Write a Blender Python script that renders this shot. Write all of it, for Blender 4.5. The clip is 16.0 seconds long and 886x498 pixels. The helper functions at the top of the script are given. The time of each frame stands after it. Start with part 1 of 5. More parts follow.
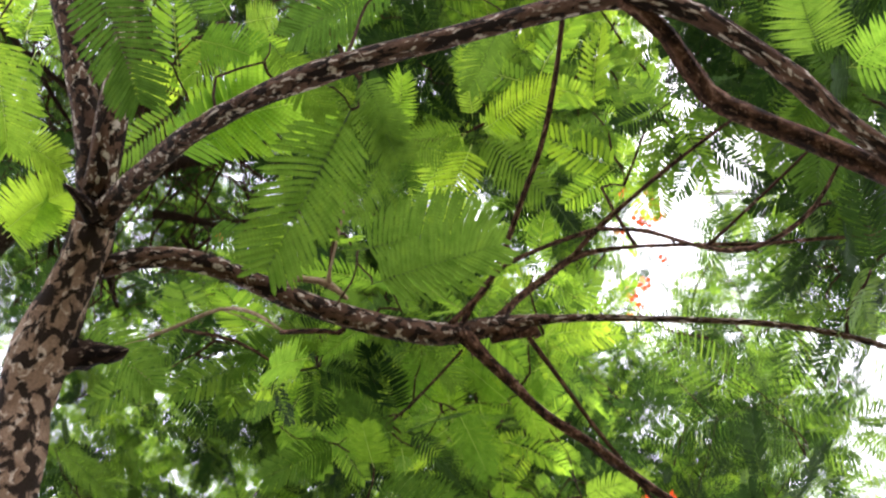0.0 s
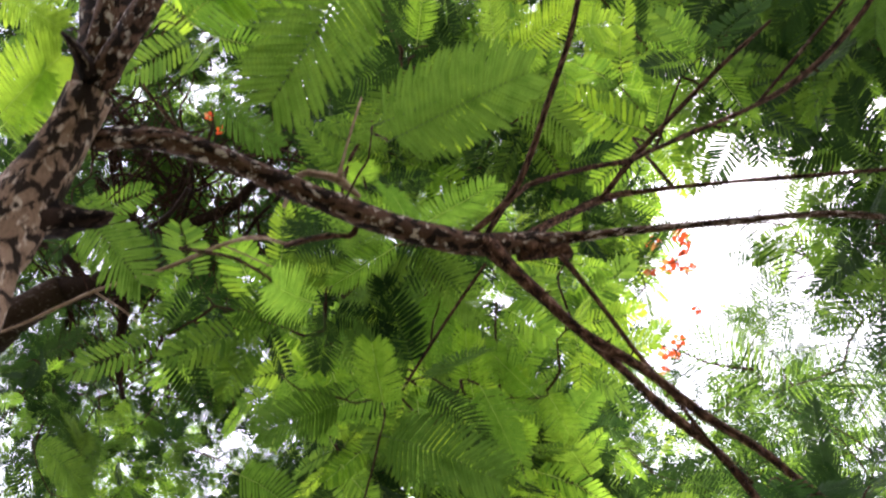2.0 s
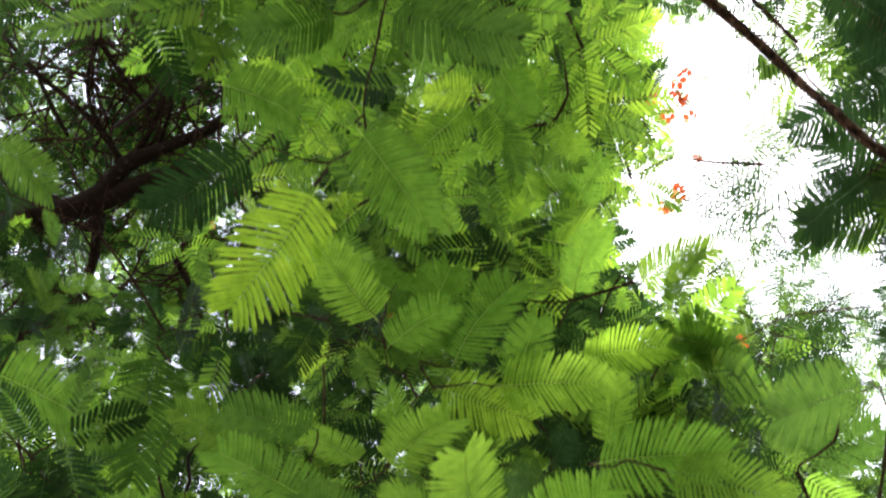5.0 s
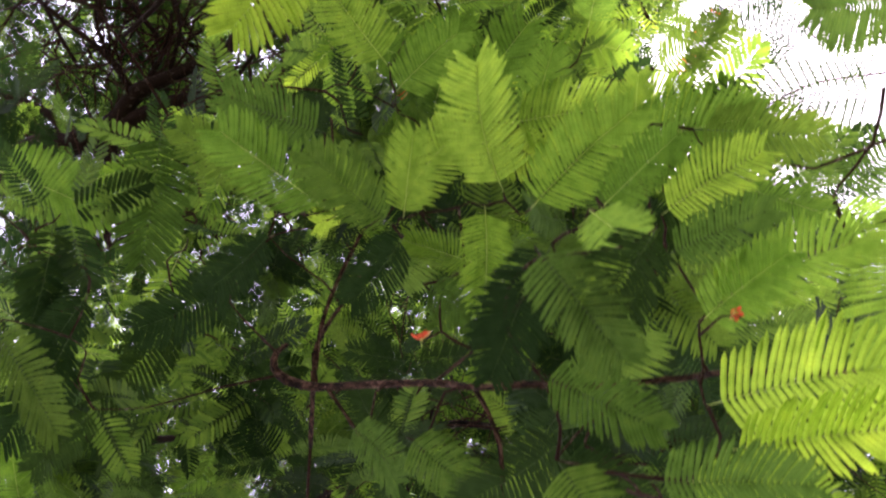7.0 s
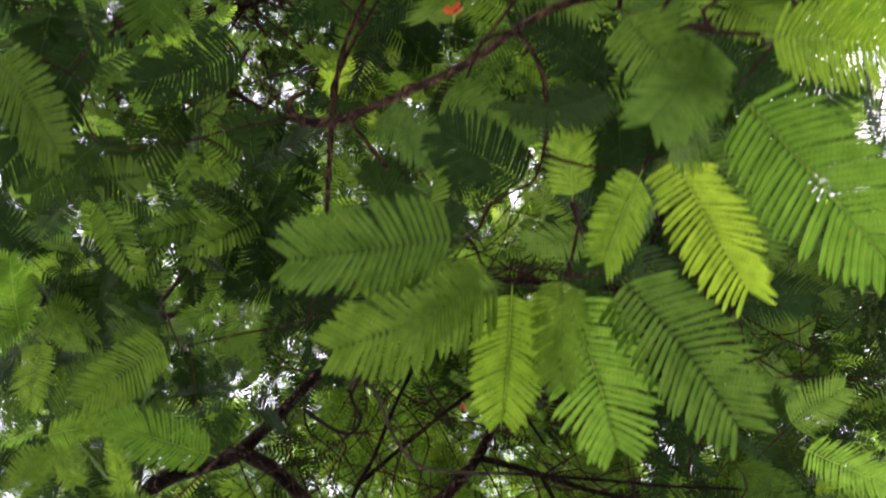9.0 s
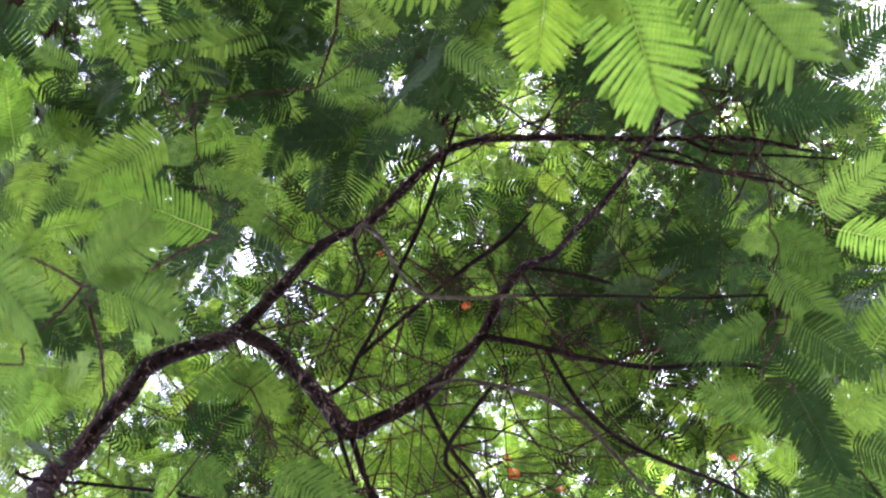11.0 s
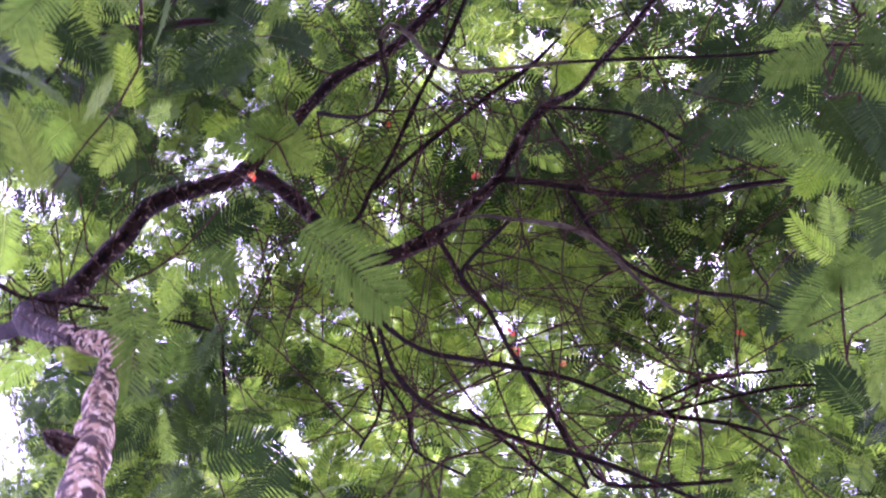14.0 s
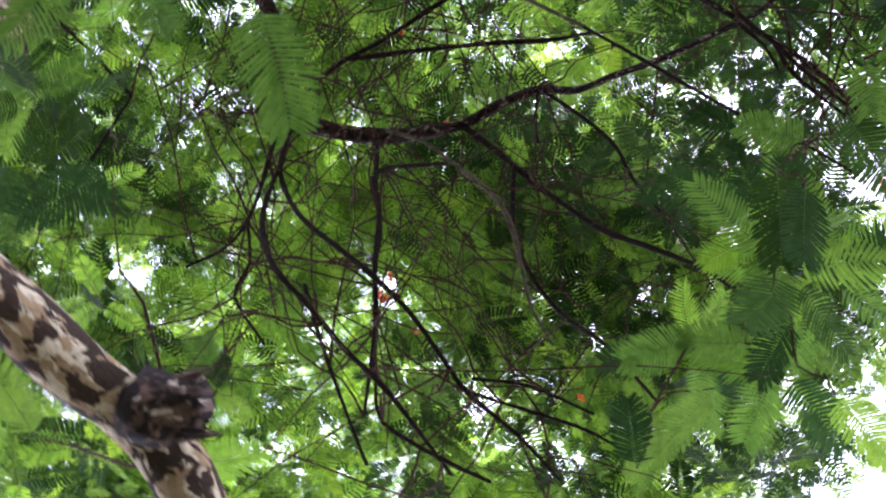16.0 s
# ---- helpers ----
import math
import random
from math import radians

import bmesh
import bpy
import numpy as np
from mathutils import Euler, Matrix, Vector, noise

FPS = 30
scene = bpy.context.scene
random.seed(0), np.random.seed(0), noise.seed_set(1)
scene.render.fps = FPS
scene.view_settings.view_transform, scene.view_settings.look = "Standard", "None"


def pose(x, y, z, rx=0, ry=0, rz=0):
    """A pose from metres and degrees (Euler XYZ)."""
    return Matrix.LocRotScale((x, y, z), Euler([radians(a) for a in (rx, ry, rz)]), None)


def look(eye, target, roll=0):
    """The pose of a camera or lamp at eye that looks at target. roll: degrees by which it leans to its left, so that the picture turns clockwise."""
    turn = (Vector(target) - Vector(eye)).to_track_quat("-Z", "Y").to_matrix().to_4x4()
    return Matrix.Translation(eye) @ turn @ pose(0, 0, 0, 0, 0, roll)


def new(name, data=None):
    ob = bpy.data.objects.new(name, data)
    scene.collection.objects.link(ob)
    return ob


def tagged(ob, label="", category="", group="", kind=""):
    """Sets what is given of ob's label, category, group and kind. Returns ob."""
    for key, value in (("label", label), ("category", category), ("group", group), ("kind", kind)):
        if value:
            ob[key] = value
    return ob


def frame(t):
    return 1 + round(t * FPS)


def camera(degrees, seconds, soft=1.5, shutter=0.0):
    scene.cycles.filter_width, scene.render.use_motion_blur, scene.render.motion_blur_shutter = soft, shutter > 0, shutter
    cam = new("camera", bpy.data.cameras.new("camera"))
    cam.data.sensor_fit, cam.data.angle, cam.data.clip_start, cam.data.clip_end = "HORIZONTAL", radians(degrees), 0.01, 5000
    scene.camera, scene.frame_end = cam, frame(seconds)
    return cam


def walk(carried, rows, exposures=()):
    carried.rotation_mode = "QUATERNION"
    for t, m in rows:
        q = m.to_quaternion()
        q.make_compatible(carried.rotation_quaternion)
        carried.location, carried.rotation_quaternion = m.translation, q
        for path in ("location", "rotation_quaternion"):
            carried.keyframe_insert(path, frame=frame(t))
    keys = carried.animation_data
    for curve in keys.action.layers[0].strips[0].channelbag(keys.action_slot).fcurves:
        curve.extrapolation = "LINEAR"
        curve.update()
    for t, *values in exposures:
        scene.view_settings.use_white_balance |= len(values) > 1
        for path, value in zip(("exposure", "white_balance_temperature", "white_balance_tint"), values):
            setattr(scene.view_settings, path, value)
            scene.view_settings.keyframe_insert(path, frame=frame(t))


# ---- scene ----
cam = camera(58.15, 16.0, soft=2.3, shutter=0.55)
PATH = [
    (0.0, 0.002, 0.001, 1.514, 156.63, -0.14, -0.67),
    (0.5, 0.003, 0.190, 1.492, 162.69, -0.16, -0.87),
    (1.0, 0.027, 0.410, 1.505, 167.18, -0.76, -0.53),
    (1.5, 0.025, 0.606, 1.525, 168.11, -1.25, -0.34),
    (2.0, 0.008, 0.775, 1.497, 168.12, -1.63, -0.59),
    (2.5, -0.033, 0.959, 1.491, 170.50, -1.74, -1.28),
    (3.0, -0.070, 1.184, 1.501, 170.93, -1.13, -2.52),
    (3.5, -0.071, 1.399, 1.491, 171.13, -0.53, -2.69),
    (4.0, -0.065, 1.640, 1.489, 171.27, -0.08, -1.65),
    (4.5, -0.062, 1.851, 1.501, 171.46, 0.01, -1.23),
    (6.8, -0.041, 2.745, 1.496, 170.77, -1.17, 1.27),
    (7.0, -0.041, 2.817, 1.492, 170.82, -1.17, 1.36),
    (7.5, -0.045, 2.971, 1.490, 170.86, -1.04, 1.48),
    (8.0, -0.059, 3.153, 1.477, 170.63, -1.03, 1.73),
    (8.5, -0.085, 3.322, 1.500, 170.27, -1.23, 1.64),
    (9.0, -0.126, 3.528, 1.516, 170.32, -1.30, 0.93),
    (11.3, -0.221, 4.306, 1.519, 170.30, -1.09, -0.72),
    (11.5, -0.248, 4.369, 1.515, 170.19, -0.89, -0.68),
    (12.0, -0.322, 4.526, 1.519, 170.38, -0.44, -1.75),
    (12.5, -0.381, 4.644, 1.493, 170.00, 0.01, -2.73),
    (13.0, -0.383, 4.816, 1.478, 170.01, 0.16, -2.87),
    (13.5, -0.377, 4.922, 1.493, 170.21, 0.30, -2.59),
    (14.0, -0.364, 5.048, 1.480, 170.19, -0.00, -3.81),
    (14.5, -0.337, 5.132, 1.489, 170.16, -1.34, -11.67),
    (15.0, -0.262, 5.210, 1.506, 170.44, -2.50, -25.12),
    (15.5, -0.184, 5.274, 1.501, 170.43, -1.68, -31.74),
    (16.0, -0.094, 5.339, 1.512, 170.50, -1.26, -37.23),
]
walk(cam, [(t, pose(*p)) for t, *p in PATH], exposures=[(0, 2.16, 6450, 20), (2.5, 2.07, 6200, 26), (4.7, 2.1, 6150, 15), (7, 2.1, 6250, 40), (8.5, 2.0, 6400, 34), (9.0, 2.19, 6380, 30), (11.3, 3.2, 5450, 54), (12.0, 3.26, 5240, 86), (12.5, 3.24, 5240, 92), (13.5, 3.12, 5340, 97), (14.5, 2.95, 5470, 70), (15.5, 2.72, 5640, 36), (16, 2.66, 5660, 30)])

# ---- daylight: white overcast sky, soft sun ----
SUN_UP, SUN_TURN = radians(71), radians(95)
world = bpy.data.worlds.new("overcast_sky")
scene.world = world
world.use_nodes = True
wt = world.node_tree
wt.nodes.clear()
sky = wt.nodes.new("ShaderNodeTexSky")
sky.sky_type, sky.sun_disc, sky.sun_elevation, sky.sun_rotation = "NISHITA", False, SUN_UP, SUN_TURN
sky.dust_density, sky.air_density = 3.0, 1.5
clear_sky = wt.nodes.new("ShaderNodeBackground")
clear_sky.inputs["Strength"].default_value = 0.12
wt.links.new(sky.outputs["Color"], clear_sky.inputs["Color"])
cloud_noise = wt.nodes.new("ShaderNodeTexNoise")
cloud_noise.inputs["Scale"].default_value, cloud_noise.inputs["Detail"].default_value = 2.2, 5.0
cloud_ramp = wt.nodes.new("ShaderNodeValToRGB")
cloud_ramp.color_ramp.elements[0].color = (0.80, 0.84, 0.92, 1)
cloud_ramp.color_ramp.elements[1].color = (0.99, 0.99, 1.0, 1)
wt.links.new(cloud_noise.outputs["Fac"], cloud_ramp.inputs["Fac"])
cloud = wt.nodes.new("ShaderNodeBackground")
cloud.inputs["Strength"].default_value = 1.0
wt.links.new(cloud_ramp.outputs["Color"], cloud.inputs["Color"])
cover = wt.nodes.new("ShaderNodeMixShader")
cover.inputs["Fac"].default_value = 0.85
wt.links.new(clear_sky.outputs[0], cover.inputs[1])
wt.links.new(cloud.outputs[0], cover.inputs[2])
wout = wt.nodes.new("ShaderNodeOutputWorld")
wt.links.new(cover.outputs[0], wout.inputs["Surface"])

sun = new("sun", bpy.data.lights.new("sun", "SUN"))
sun.data.energy, sun.data.angle, sun.data.color = 2.9, radians(12), (1.0, 0.96, 0.9)
sun.matrix_basis = look((0, 0, 20), (-20 * math.cos(SUN_UP) * math.sin(SUN_TURN), -20 * math.cos(SUN_UP) * math.cos(SUN_TURN), 20 - 20 * math.sin(SUN_UP)))


# ---- materials ----
def node(tree, kind, **values):
    n = tree.nodes.new(kind)
    for key, value in values.items():
        n.inputs[key].default_value = value
    return n


def material(name):
    m = bpy.data.materials.new(name)
    m.use_nodes = True
    m.node_tree.nodes.clear()
    return m, m.node_tree, m.node_tree.nodes.new("ShaderNodeOutputMaterial")


def ramp(tree, fac, stops):
    r = tree.nodes.new("ShaderNodeValToRGB")
    while len(r.color_ramp.elements) < len(stops):
        r.color_ramp.elements.new(0.5)
    for e, (at, color) in zip(r.color_ramp.elements, stops):
        e.position, e.color = at, (*color, 1)
    tree.links.new(fac, r.inputs["Fac"])
    return r.outputs["Color"]


def mixed(tree, fac, a, b, kind="MIX"):
    m = tree.nodes.new("ShaderNodeMix")
    m.data_type, m.blend_type = "RGBA", kind
    for slot, value in ((0, fac), (6, a), (7, b)):
        if isinstance(value, bpy.types.NodeSocket):
            tree.links.new(value, m.inputs[slot])
        else:
            m.inputs[slot].default_value = value if slot == 0 else (*value, 1)
    return m.outputs[2]


def leaf_material(name, face, glow, leaflets=True):
    """Thin leaf: a satin face and light coming through; leaflets: fine cross stripes along each pinna."""
    m, t, out = material(name)
    link = t.links.new
    where = t.nodes.new("ShaderNodeTexCoord")
    blotch = node(t, "ShaderNodeTexNoise", Scale=9.0, Detail=3.0)
    link(where.outputs["Object"], blotch.inputs["Vector"])
    grain = node(t, "ShaderNodeTexNoise", Scale=160.0, Detail=2.0)
    link(where.outputs["Object"], grain.inputs["Vector"])
    shift = ramp(t, blotch.outputs["Fac"], [(0.3, (0.66, 0.72, 0.6)), (0.55, (1, 1, 1)), (0.75, (1.25, 1.15, 0.9))])
    fine = ramp(t, grain.outputs["Fac"], [(0.3, (0.86, 0.88, 0.86)), (0.7, (1.08, 1.06, 1.0))])
    vary = mixed(t, 1.0, shift, fine, "MULTIPLY")
    if leaflets:
        info = t.nodes.new("ShaderNodeObjectInfo")
        own = ramp(t, info.outputs["Random"], [(0.0, (0.58, 0.64, 0.62)), (0.5, (0.98, 0.98, 1)), (1.0, (1.34, 1.22, 0.85))])
        vary = mixed(t, 1.0, vary, own, "MULTIPLY")
        cut = t.nodes.new("ShaderNodeSeparateXYZ")
        link(where.outputs["UV"], cut.inputs[0])
        turn = node(t, "ShaderNodeMath")
        turn.operation, turn.inputs[1].default_value = "MULTIPLY", 88.0
        link(cut.outputs["X"], turn.inputs[0])
        wave = t.nodes.new("ShaderNodeMath")
        wave.operation = "SINE"
        link(turn.outputs[0], wave.inputs[0])
        rows = ramp(t, wave.outputs[0], [(0.0, (0.8, 0.84, 0.8)), (0.35, (1, 1, 1))])
        vary = mixed(t, 0.7, vary, mixed(t, 1.0, vary, rows, "MULTIPLY"))
        vein = ramp(t, cut.outputs["Y"], [(0.42, (0, 0, 0)), (0.5, (0.35, 0.35, 0.35)), (0.58, (0, 0, 0))])
        vary = mixed(t, 1.0, vary, vein, "ADD")
    else:
        geo = t.nodes.new("ShaderNodeNewGeometry")
        own = ramp(t, geo.outputs["Random Per Island"], [(0.0, (0.62, 0.68, 0.66)), (1.0, (1.3, 1.22, 0.95))])
        vary = mixed(t, 1.0, vary, own, "MULTIPLY")
    skin = node(t, "ShaderNodeBsdfPrincipled", Roughness=0.6)
    skin.inputs["Specular IOR Level"].default_value = 0.14
    link(mixed(t, 1.0, vary, face, "MULTIPLY"), skin.inputs["Base Color"])
    through_light = t.nodes.new("ShaderNodeBsdfTranslucent")
    link(mixed(t, 1.0, vary, glow, "MULTIPLY"), through_light.inputs["Color"])
    both = node(t, "ShaderNodeMixShader", Fac=0.58)
    link(skin.outputs[0], both.inputs[1])
    link(through_light.outputs[0], both.inputs[2])
    link(both.outputs[0], out.inputs["Surface"])
    return m


def bark_material(name, dark, warm, pale, lichen, scale=7.0):
    """Bark with ragged pale lichen patches, dark scars and fine cross wrinkles."""
    m, t, out = material(name)
    link = t.links.new
    where = t.nodes.new("ShaderNodeTexCoord")
    big = node(t, "ShaderNodeTexNoise", Scale=scale, Detail=6.0, Roughness=0.62, Distortion=0.7)
    link(where.outputs["Object"], big.inputs["Vector"])
    spots = node(t, "ShaderNodeTexNoise", Scale=scale * 3.1, Detail=7.0, Roughness=0.68, Distortion=0.4)
    link(where.outputs["Object"], spots.inputs["Vector"])
    grit = node(t, "ShaderNodeTexNoise", Scale=scale * 22, Detail=4.0)
    link(where.outputs["Object"], grit.inputs["Vector"])
    base = ramp(t, grit.outputs["Fac"], [(0.25, dark), (0.75, warm)])
    patch = ramp(t, spots.outputs["Fac"], [(0.5 - lichen, (1, 1, 1)), (0.53 - lichen, (0, 0, 0))])
    skin = mixed(t, patch, pale, base)
    patch2 = ramp(t, big.outputs["Fac"], [(0.47, (0, 0, 0)), (0.52, (1, 1, 1))])
    mottled = mixed(t, patch2, skin, mixed(t, 0.65, base, skin))
    worn = mixed(t, 1.0, mottled, ramp(t, grit.outputs["Fac"], [(0.3, (0.7, 0.7, 0.7)), (0.7, (1.15, 1.12, 1.1))]), "MULTIPLY")
    skin = node(t, "ShaderNodeBsdfPrincipled", Roughness=0.88)
    skin.inputs["Specular IOR Level"].default_value = 0.12
    link(worn, skin.inputs["Base Color"])
    rough = t.nodes.new("ShaderNodeBump")
    rough.inputs["Strength"].default_value, rough.inputs["Distance"].default_value = 0.7, 0.006
    both = t.nodes.new("ShaderNodeMath")
    both.operation = "ADD"
    link(spots.outputs["Fac"], both.inputs[0])
    link(grit.outputs["Fac"], both.inputs[1])
    link(both.outputs[0], rough.inputs["Height"])
    link(rough.outputs["Normal"], skin.inputs["Normal"])
    link(skin.outputs[0], out.inputs["Surface"])
    return m


def grained_bark(name, stops, along, around, lichen):
    """Bark broken into scars and plates that follow the limb; stops: colours from the cracks to the lichen."""
    m, t, out = material(name)
    link = t.links.new
    grain = t.nodes.new("ShaderNodeAttribute")
    grain.attribute_name = "grain"
    where = t.nodes.new("ShaderNodeTexCoord")
    stretch = t.nodes.new("ShaderNodeVectorMath")
    stretch.operation, stretch.inputs[1].default_value = "MULTIPLY", (along, around, around)
    link(grain.outputs["Vector"], stretch.inputs[0])
    plates = node(t, "ShaderNodeTexNoise", Scale=1.0, Detail=7.0, Roughness=0.68, Distortion=0.35)
    link(stretch.outputs[0], plates.inputs["Vector"])
    spots = node(t, "ShaderNodeTexNoise", Scale=2.6, Detail=6.0, Roughness=0.7, Distortion=0.3)
    link(stretch.outputs[0], spots.inputs["Vector"])
    grit = node(t, "ShaderNodeTexNoise", Scale=150.0, Detail=4.0)
    link(where.outputs["Object"], grit.inputs["Vector"])
    skin = ramp(t, plates.outputs["Fac"], stops)
    patch = ramp(t, spots.outputs["Fac"], [(0.605 - lichen, (0, 0, 0)), (0.625 - lichen, (1, 1, 1))])
    soft = t.nodes.new("ShaderNodeMath")
    soft.operation, soft.inputs[1].default_value = "MULTIPLY", 0.9
    link(patch, soft.inputs[0])
    skin = mixed(t, soft.outputs[0], skin, stops[-1][1])
    worn = mixed(t, 1.0, skin, ramp(t, grit.outputs["Fac"], [(0.3, (0.72, 0.7, 0.68)), (0.7, (1.15, 1.13, 1.1))]), "MULTIPLY")
    bark = node(t, "ShaderNodeBsdfPrincipled", Roughness=0.88)
    bark.inputs["Specular IOR Level"].default_value = 0.12
    link(worn, bark.inputs["Base Color"])
    rough = t.nodes.new("ShaderNodeBump")
    rough.inputs["Strength"].default_value, rough.inputs["Distance"].default_value = 0.8, 0.008
    both = t.nodes.new("ShaderNodeMath")
    both.operation = "ADD"
    link(plates.outputs["Fac"], both.inputs[0])
    link(spots.outputs["Fac"], both.inputs[1])
    link(both.outputs[0], rough.inputs["Height"])
    link(rough.outputs["Normal"], bark.inputs["Normal"])
    link(bark.outputs[0], out.inputs["Surface"])
    return m


def mottled_bark(name, dark, base, pale, along, around, dark_edge, pale_edge, detail=4.0, soft=0.014):
    """Smooth bark with hard-edged dark scars and pale lichen patches that run round the limb."""
    m, t, out = material(name)
    link = t.links.new
    grain = t.nodes.new("ShaderNodeAttribute")
    grain.attribute_name = "grain"
    where = t.nodes.new("ShaderNodeTexCoord")

    def patches(stretch, shift, detail, edge, soft):
        move = t.nodes.new("ShaderNodeVectorMath")
        move.operation = "MULTIPLY_ADD"
        move.inputs[1].default_value, move.inputs[2].default_value = stretch, (shift, shift, shift)
        link(grain.outputs["Vector"], move.inputs[0])
        n = node(t, "ShaderNodeTexNoise", Scale=1.0, Detail=detail, Roughness=0.55, Distortion=0.6)
        link(move.outputs[0], n.inputs["Vector"])
        return n, ramp(t, n.outputs["Fac"], [(edge - soft, (0, 0, 0)), (edge + soft, (1, 1, 1))])

    scars, scar = patches((along, around, around), 0.0, detail, dark_edge, soft)
    crust, lichen = patches((along * 1.25, around * 1.3, around * 1.3), 17.3, detail, pale_edge, soft)
    _, tint = patches((along * 0.4, around * 0.6, around * 0.6), 5.1, 3.0, 0.5, 0.16)
    grit = node(t, "ShaderNodeTexNoise", Scale=170.0, Detail=5.0, Roughness=0.65)
    link(where.outputs["Object"], grit.inputs["Vector"])
    skin = mixed(t, tint, base[0], base[1])
    skin = mixed(t, lichen, skin, pale)
    skin = mixed(t, scar, skin, dark)
    worn = mixed(t, 1.0, skin, ramp(t, grit.outputs["Fac"], [(0.28, (0.62, 0.6, 0.58)), (0.5, (0.97, 0.96, 0.95)), (0.72, (1.22, 1.18, 1.14))]), "MULTIPLY")
    bark = node(t, "ShaderNodeBsdfPrincipled", Roughness=0.86)
    bark.inputs["Specular IOR Level"].default_value = 0.12
    link(worn, bark.inputs["Base Color"])
    height = t.nodes.new("ShaderNodeMath")
    height.operation = "SUBTRACT"
    link(crust.outputs["Fac"], height.inputs[0])
    link(scars.outputs["Fac"], height.inputs[1])
    fine = t.nodes.new("ShaderNodeMath")
    fine.operation, fine.inputs[1].default_value = "MULTIPLY_ADD", 0.5
    link(grit.outputs["Fac"], fine.inputs[0])
    link(height.outputs[0], fine.inputs[2])
    rough = t.nodes.new("ShaderNodeBump")
    rough.inputs["Strength"].default_value, rough.inputs["Distance"].default_value = 0.6, 0.006
    link(fine.outputs[0], rough.inputs["Height"])
    link(rough.outputs["Normal"], bark.inputs["Normal"])
    link(bark.outputs[0], out.inputs["Surface"])
    return m


def plain_material(name, a, b, scale, rough=0.7, glow=None):
    m, t, out = material(name)
    where = t.nodes.new("ShaderNodeTexCoord")
    n = node(t, "ShaderNodeTexNoise", Scale=scale, Detail=6.0, Roughness=0.6)
    t.links.new(where.outputs["Object"], n.inputs["Vector"])
    skin = node(t, "ShaderNodeBsdfPrincipled", Roughness=rough)
    t.links.new(ramp(t, n.outputs["Fac"], [(0.35, a), (0.65, b)]), skin.inputs["Base Color"])
    last = skin
    if glow:
        thin = node(t, "ShaderNodeBsdfTranslucent", Color=(*glow, 1))
        last = node(t, "ShaderNodeMixShader", Fac=0.45)
        t.links.new(skin.outputs[0], last.inputs[1])
        t.links.new(thin.outputs[0], last.inputs[2])
    t.links.new(last.outputs[0], out.inputs["Surface"])
    return m


# leaf greens; steps 0 to 3 also paint deep shade up to backlight
LEAF_SHADE_TONES = [((0.017, 0.039, 0.013), (0.033, 0.074, 0.018)), ((0.056, 0.108, 0.024), (0.172, 0.315, 0.042)),
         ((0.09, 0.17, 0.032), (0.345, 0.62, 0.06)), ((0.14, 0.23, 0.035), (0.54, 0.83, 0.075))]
LEAF = [leaf_material(f"leaf_green_lit_{i}", *c) for i, c in enumerate(LEAF_SHADE_TONES)]
FOLIAGE = [leaf_material(f"foliage_green_lit_{i}", *c, leaflets=False) for i, c in enumerate(LEAF_SHADE_TONES)]
# stalk colour in two brightnesses: for leaves painted lit and leaves painted shaded
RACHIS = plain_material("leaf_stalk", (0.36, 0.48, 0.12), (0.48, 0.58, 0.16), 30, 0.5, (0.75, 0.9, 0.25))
SHADED_RACHIS = plain_material("leaf_stalk_shaded_green", (0.045, 0.075, 0.022), (0.07, 0.105, 0.03), 30, 0.6, (0.06, 0.11, 0.03))
BARK = {}
BARK["tree_a"] = mottled_bark("bark_tan_scarred", (0.016, 0.010, 0.007), ((0.13, 0.082, 0.053), (0.25, 0.175, 0.125)), (0.40, 0.33, 0.27), 22.0, 1.9, 0.51, 0.585, 8.0, 0.03)
BARK["tree_a limb"] = mottled_bark("bark_reddish_lichened", (0.012, 0.007, 0.005), ((0.05, 0.026, 0.016), (0.12, 0.07, 0.047)), (0.44, 0.39, 0.33), 26.0, 1.5, 0.52, 0.575, 7.0, 0.02)
BARK["tree_a branch"] = grained_bark("bark_red_brown", [(0.42, (0.012, 0.006, 0.004)), (0.5, (0.05, 0.025, 0.015)), (0.58, (0.12, 0.06, 0.036)), (0.66, (0.26, 0.165, 0.115))], 30.0, 0.9, 0.0)
BARK["dead"] = grained_bark("bark_dead_pale", [(0.35, (0.16, 0.1, 0.065)), (0.5, (0.32, 0.22, 0.15)), (0.65, (0.5, 0.4, 0.3))], 22.0, 0.7, 0.0)
BARK["dead_grey"] = grained_bark("bark_dead_grey", [(0.35, (0.035, 0.03, 0.02)), (0.5, (0.085, 0.075, 0.05)), (0.65, (0.15, 0.135, 0.095))], 22.0, 0.7, 0.0)
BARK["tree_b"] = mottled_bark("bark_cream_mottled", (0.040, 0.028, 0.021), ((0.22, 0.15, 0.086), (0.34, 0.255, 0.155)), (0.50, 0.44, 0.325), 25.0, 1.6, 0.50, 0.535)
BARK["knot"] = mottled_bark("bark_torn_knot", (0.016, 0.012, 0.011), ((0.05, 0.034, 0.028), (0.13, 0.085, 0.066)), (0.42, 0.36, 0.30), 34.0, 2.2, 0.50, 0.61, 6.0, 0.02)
# limbs seen against the sky: their backlit darkness is put into the bark colour
BARK["tree_b limb"] = mottled_bark("bark_backlit_lichened", (0.005, 0.003, 0.003), ((0.012, 0.007, 0.006), (0.034, 0.02, 0.015)), (0.22, 0.175, 0.135), 20.0, 1.2, 0.53, 0.60, 6.0, 0.02)
BARK["tree_b branch"] = grained_bark("bark_backlit_fine", [(0.36, (0.005, 0.003, 0.003)), (0.55, (0.014, 0.008, 0.006)), (0.68, (0.045, 0.024, 0.018))], 30.0, 0.9, 0.0)
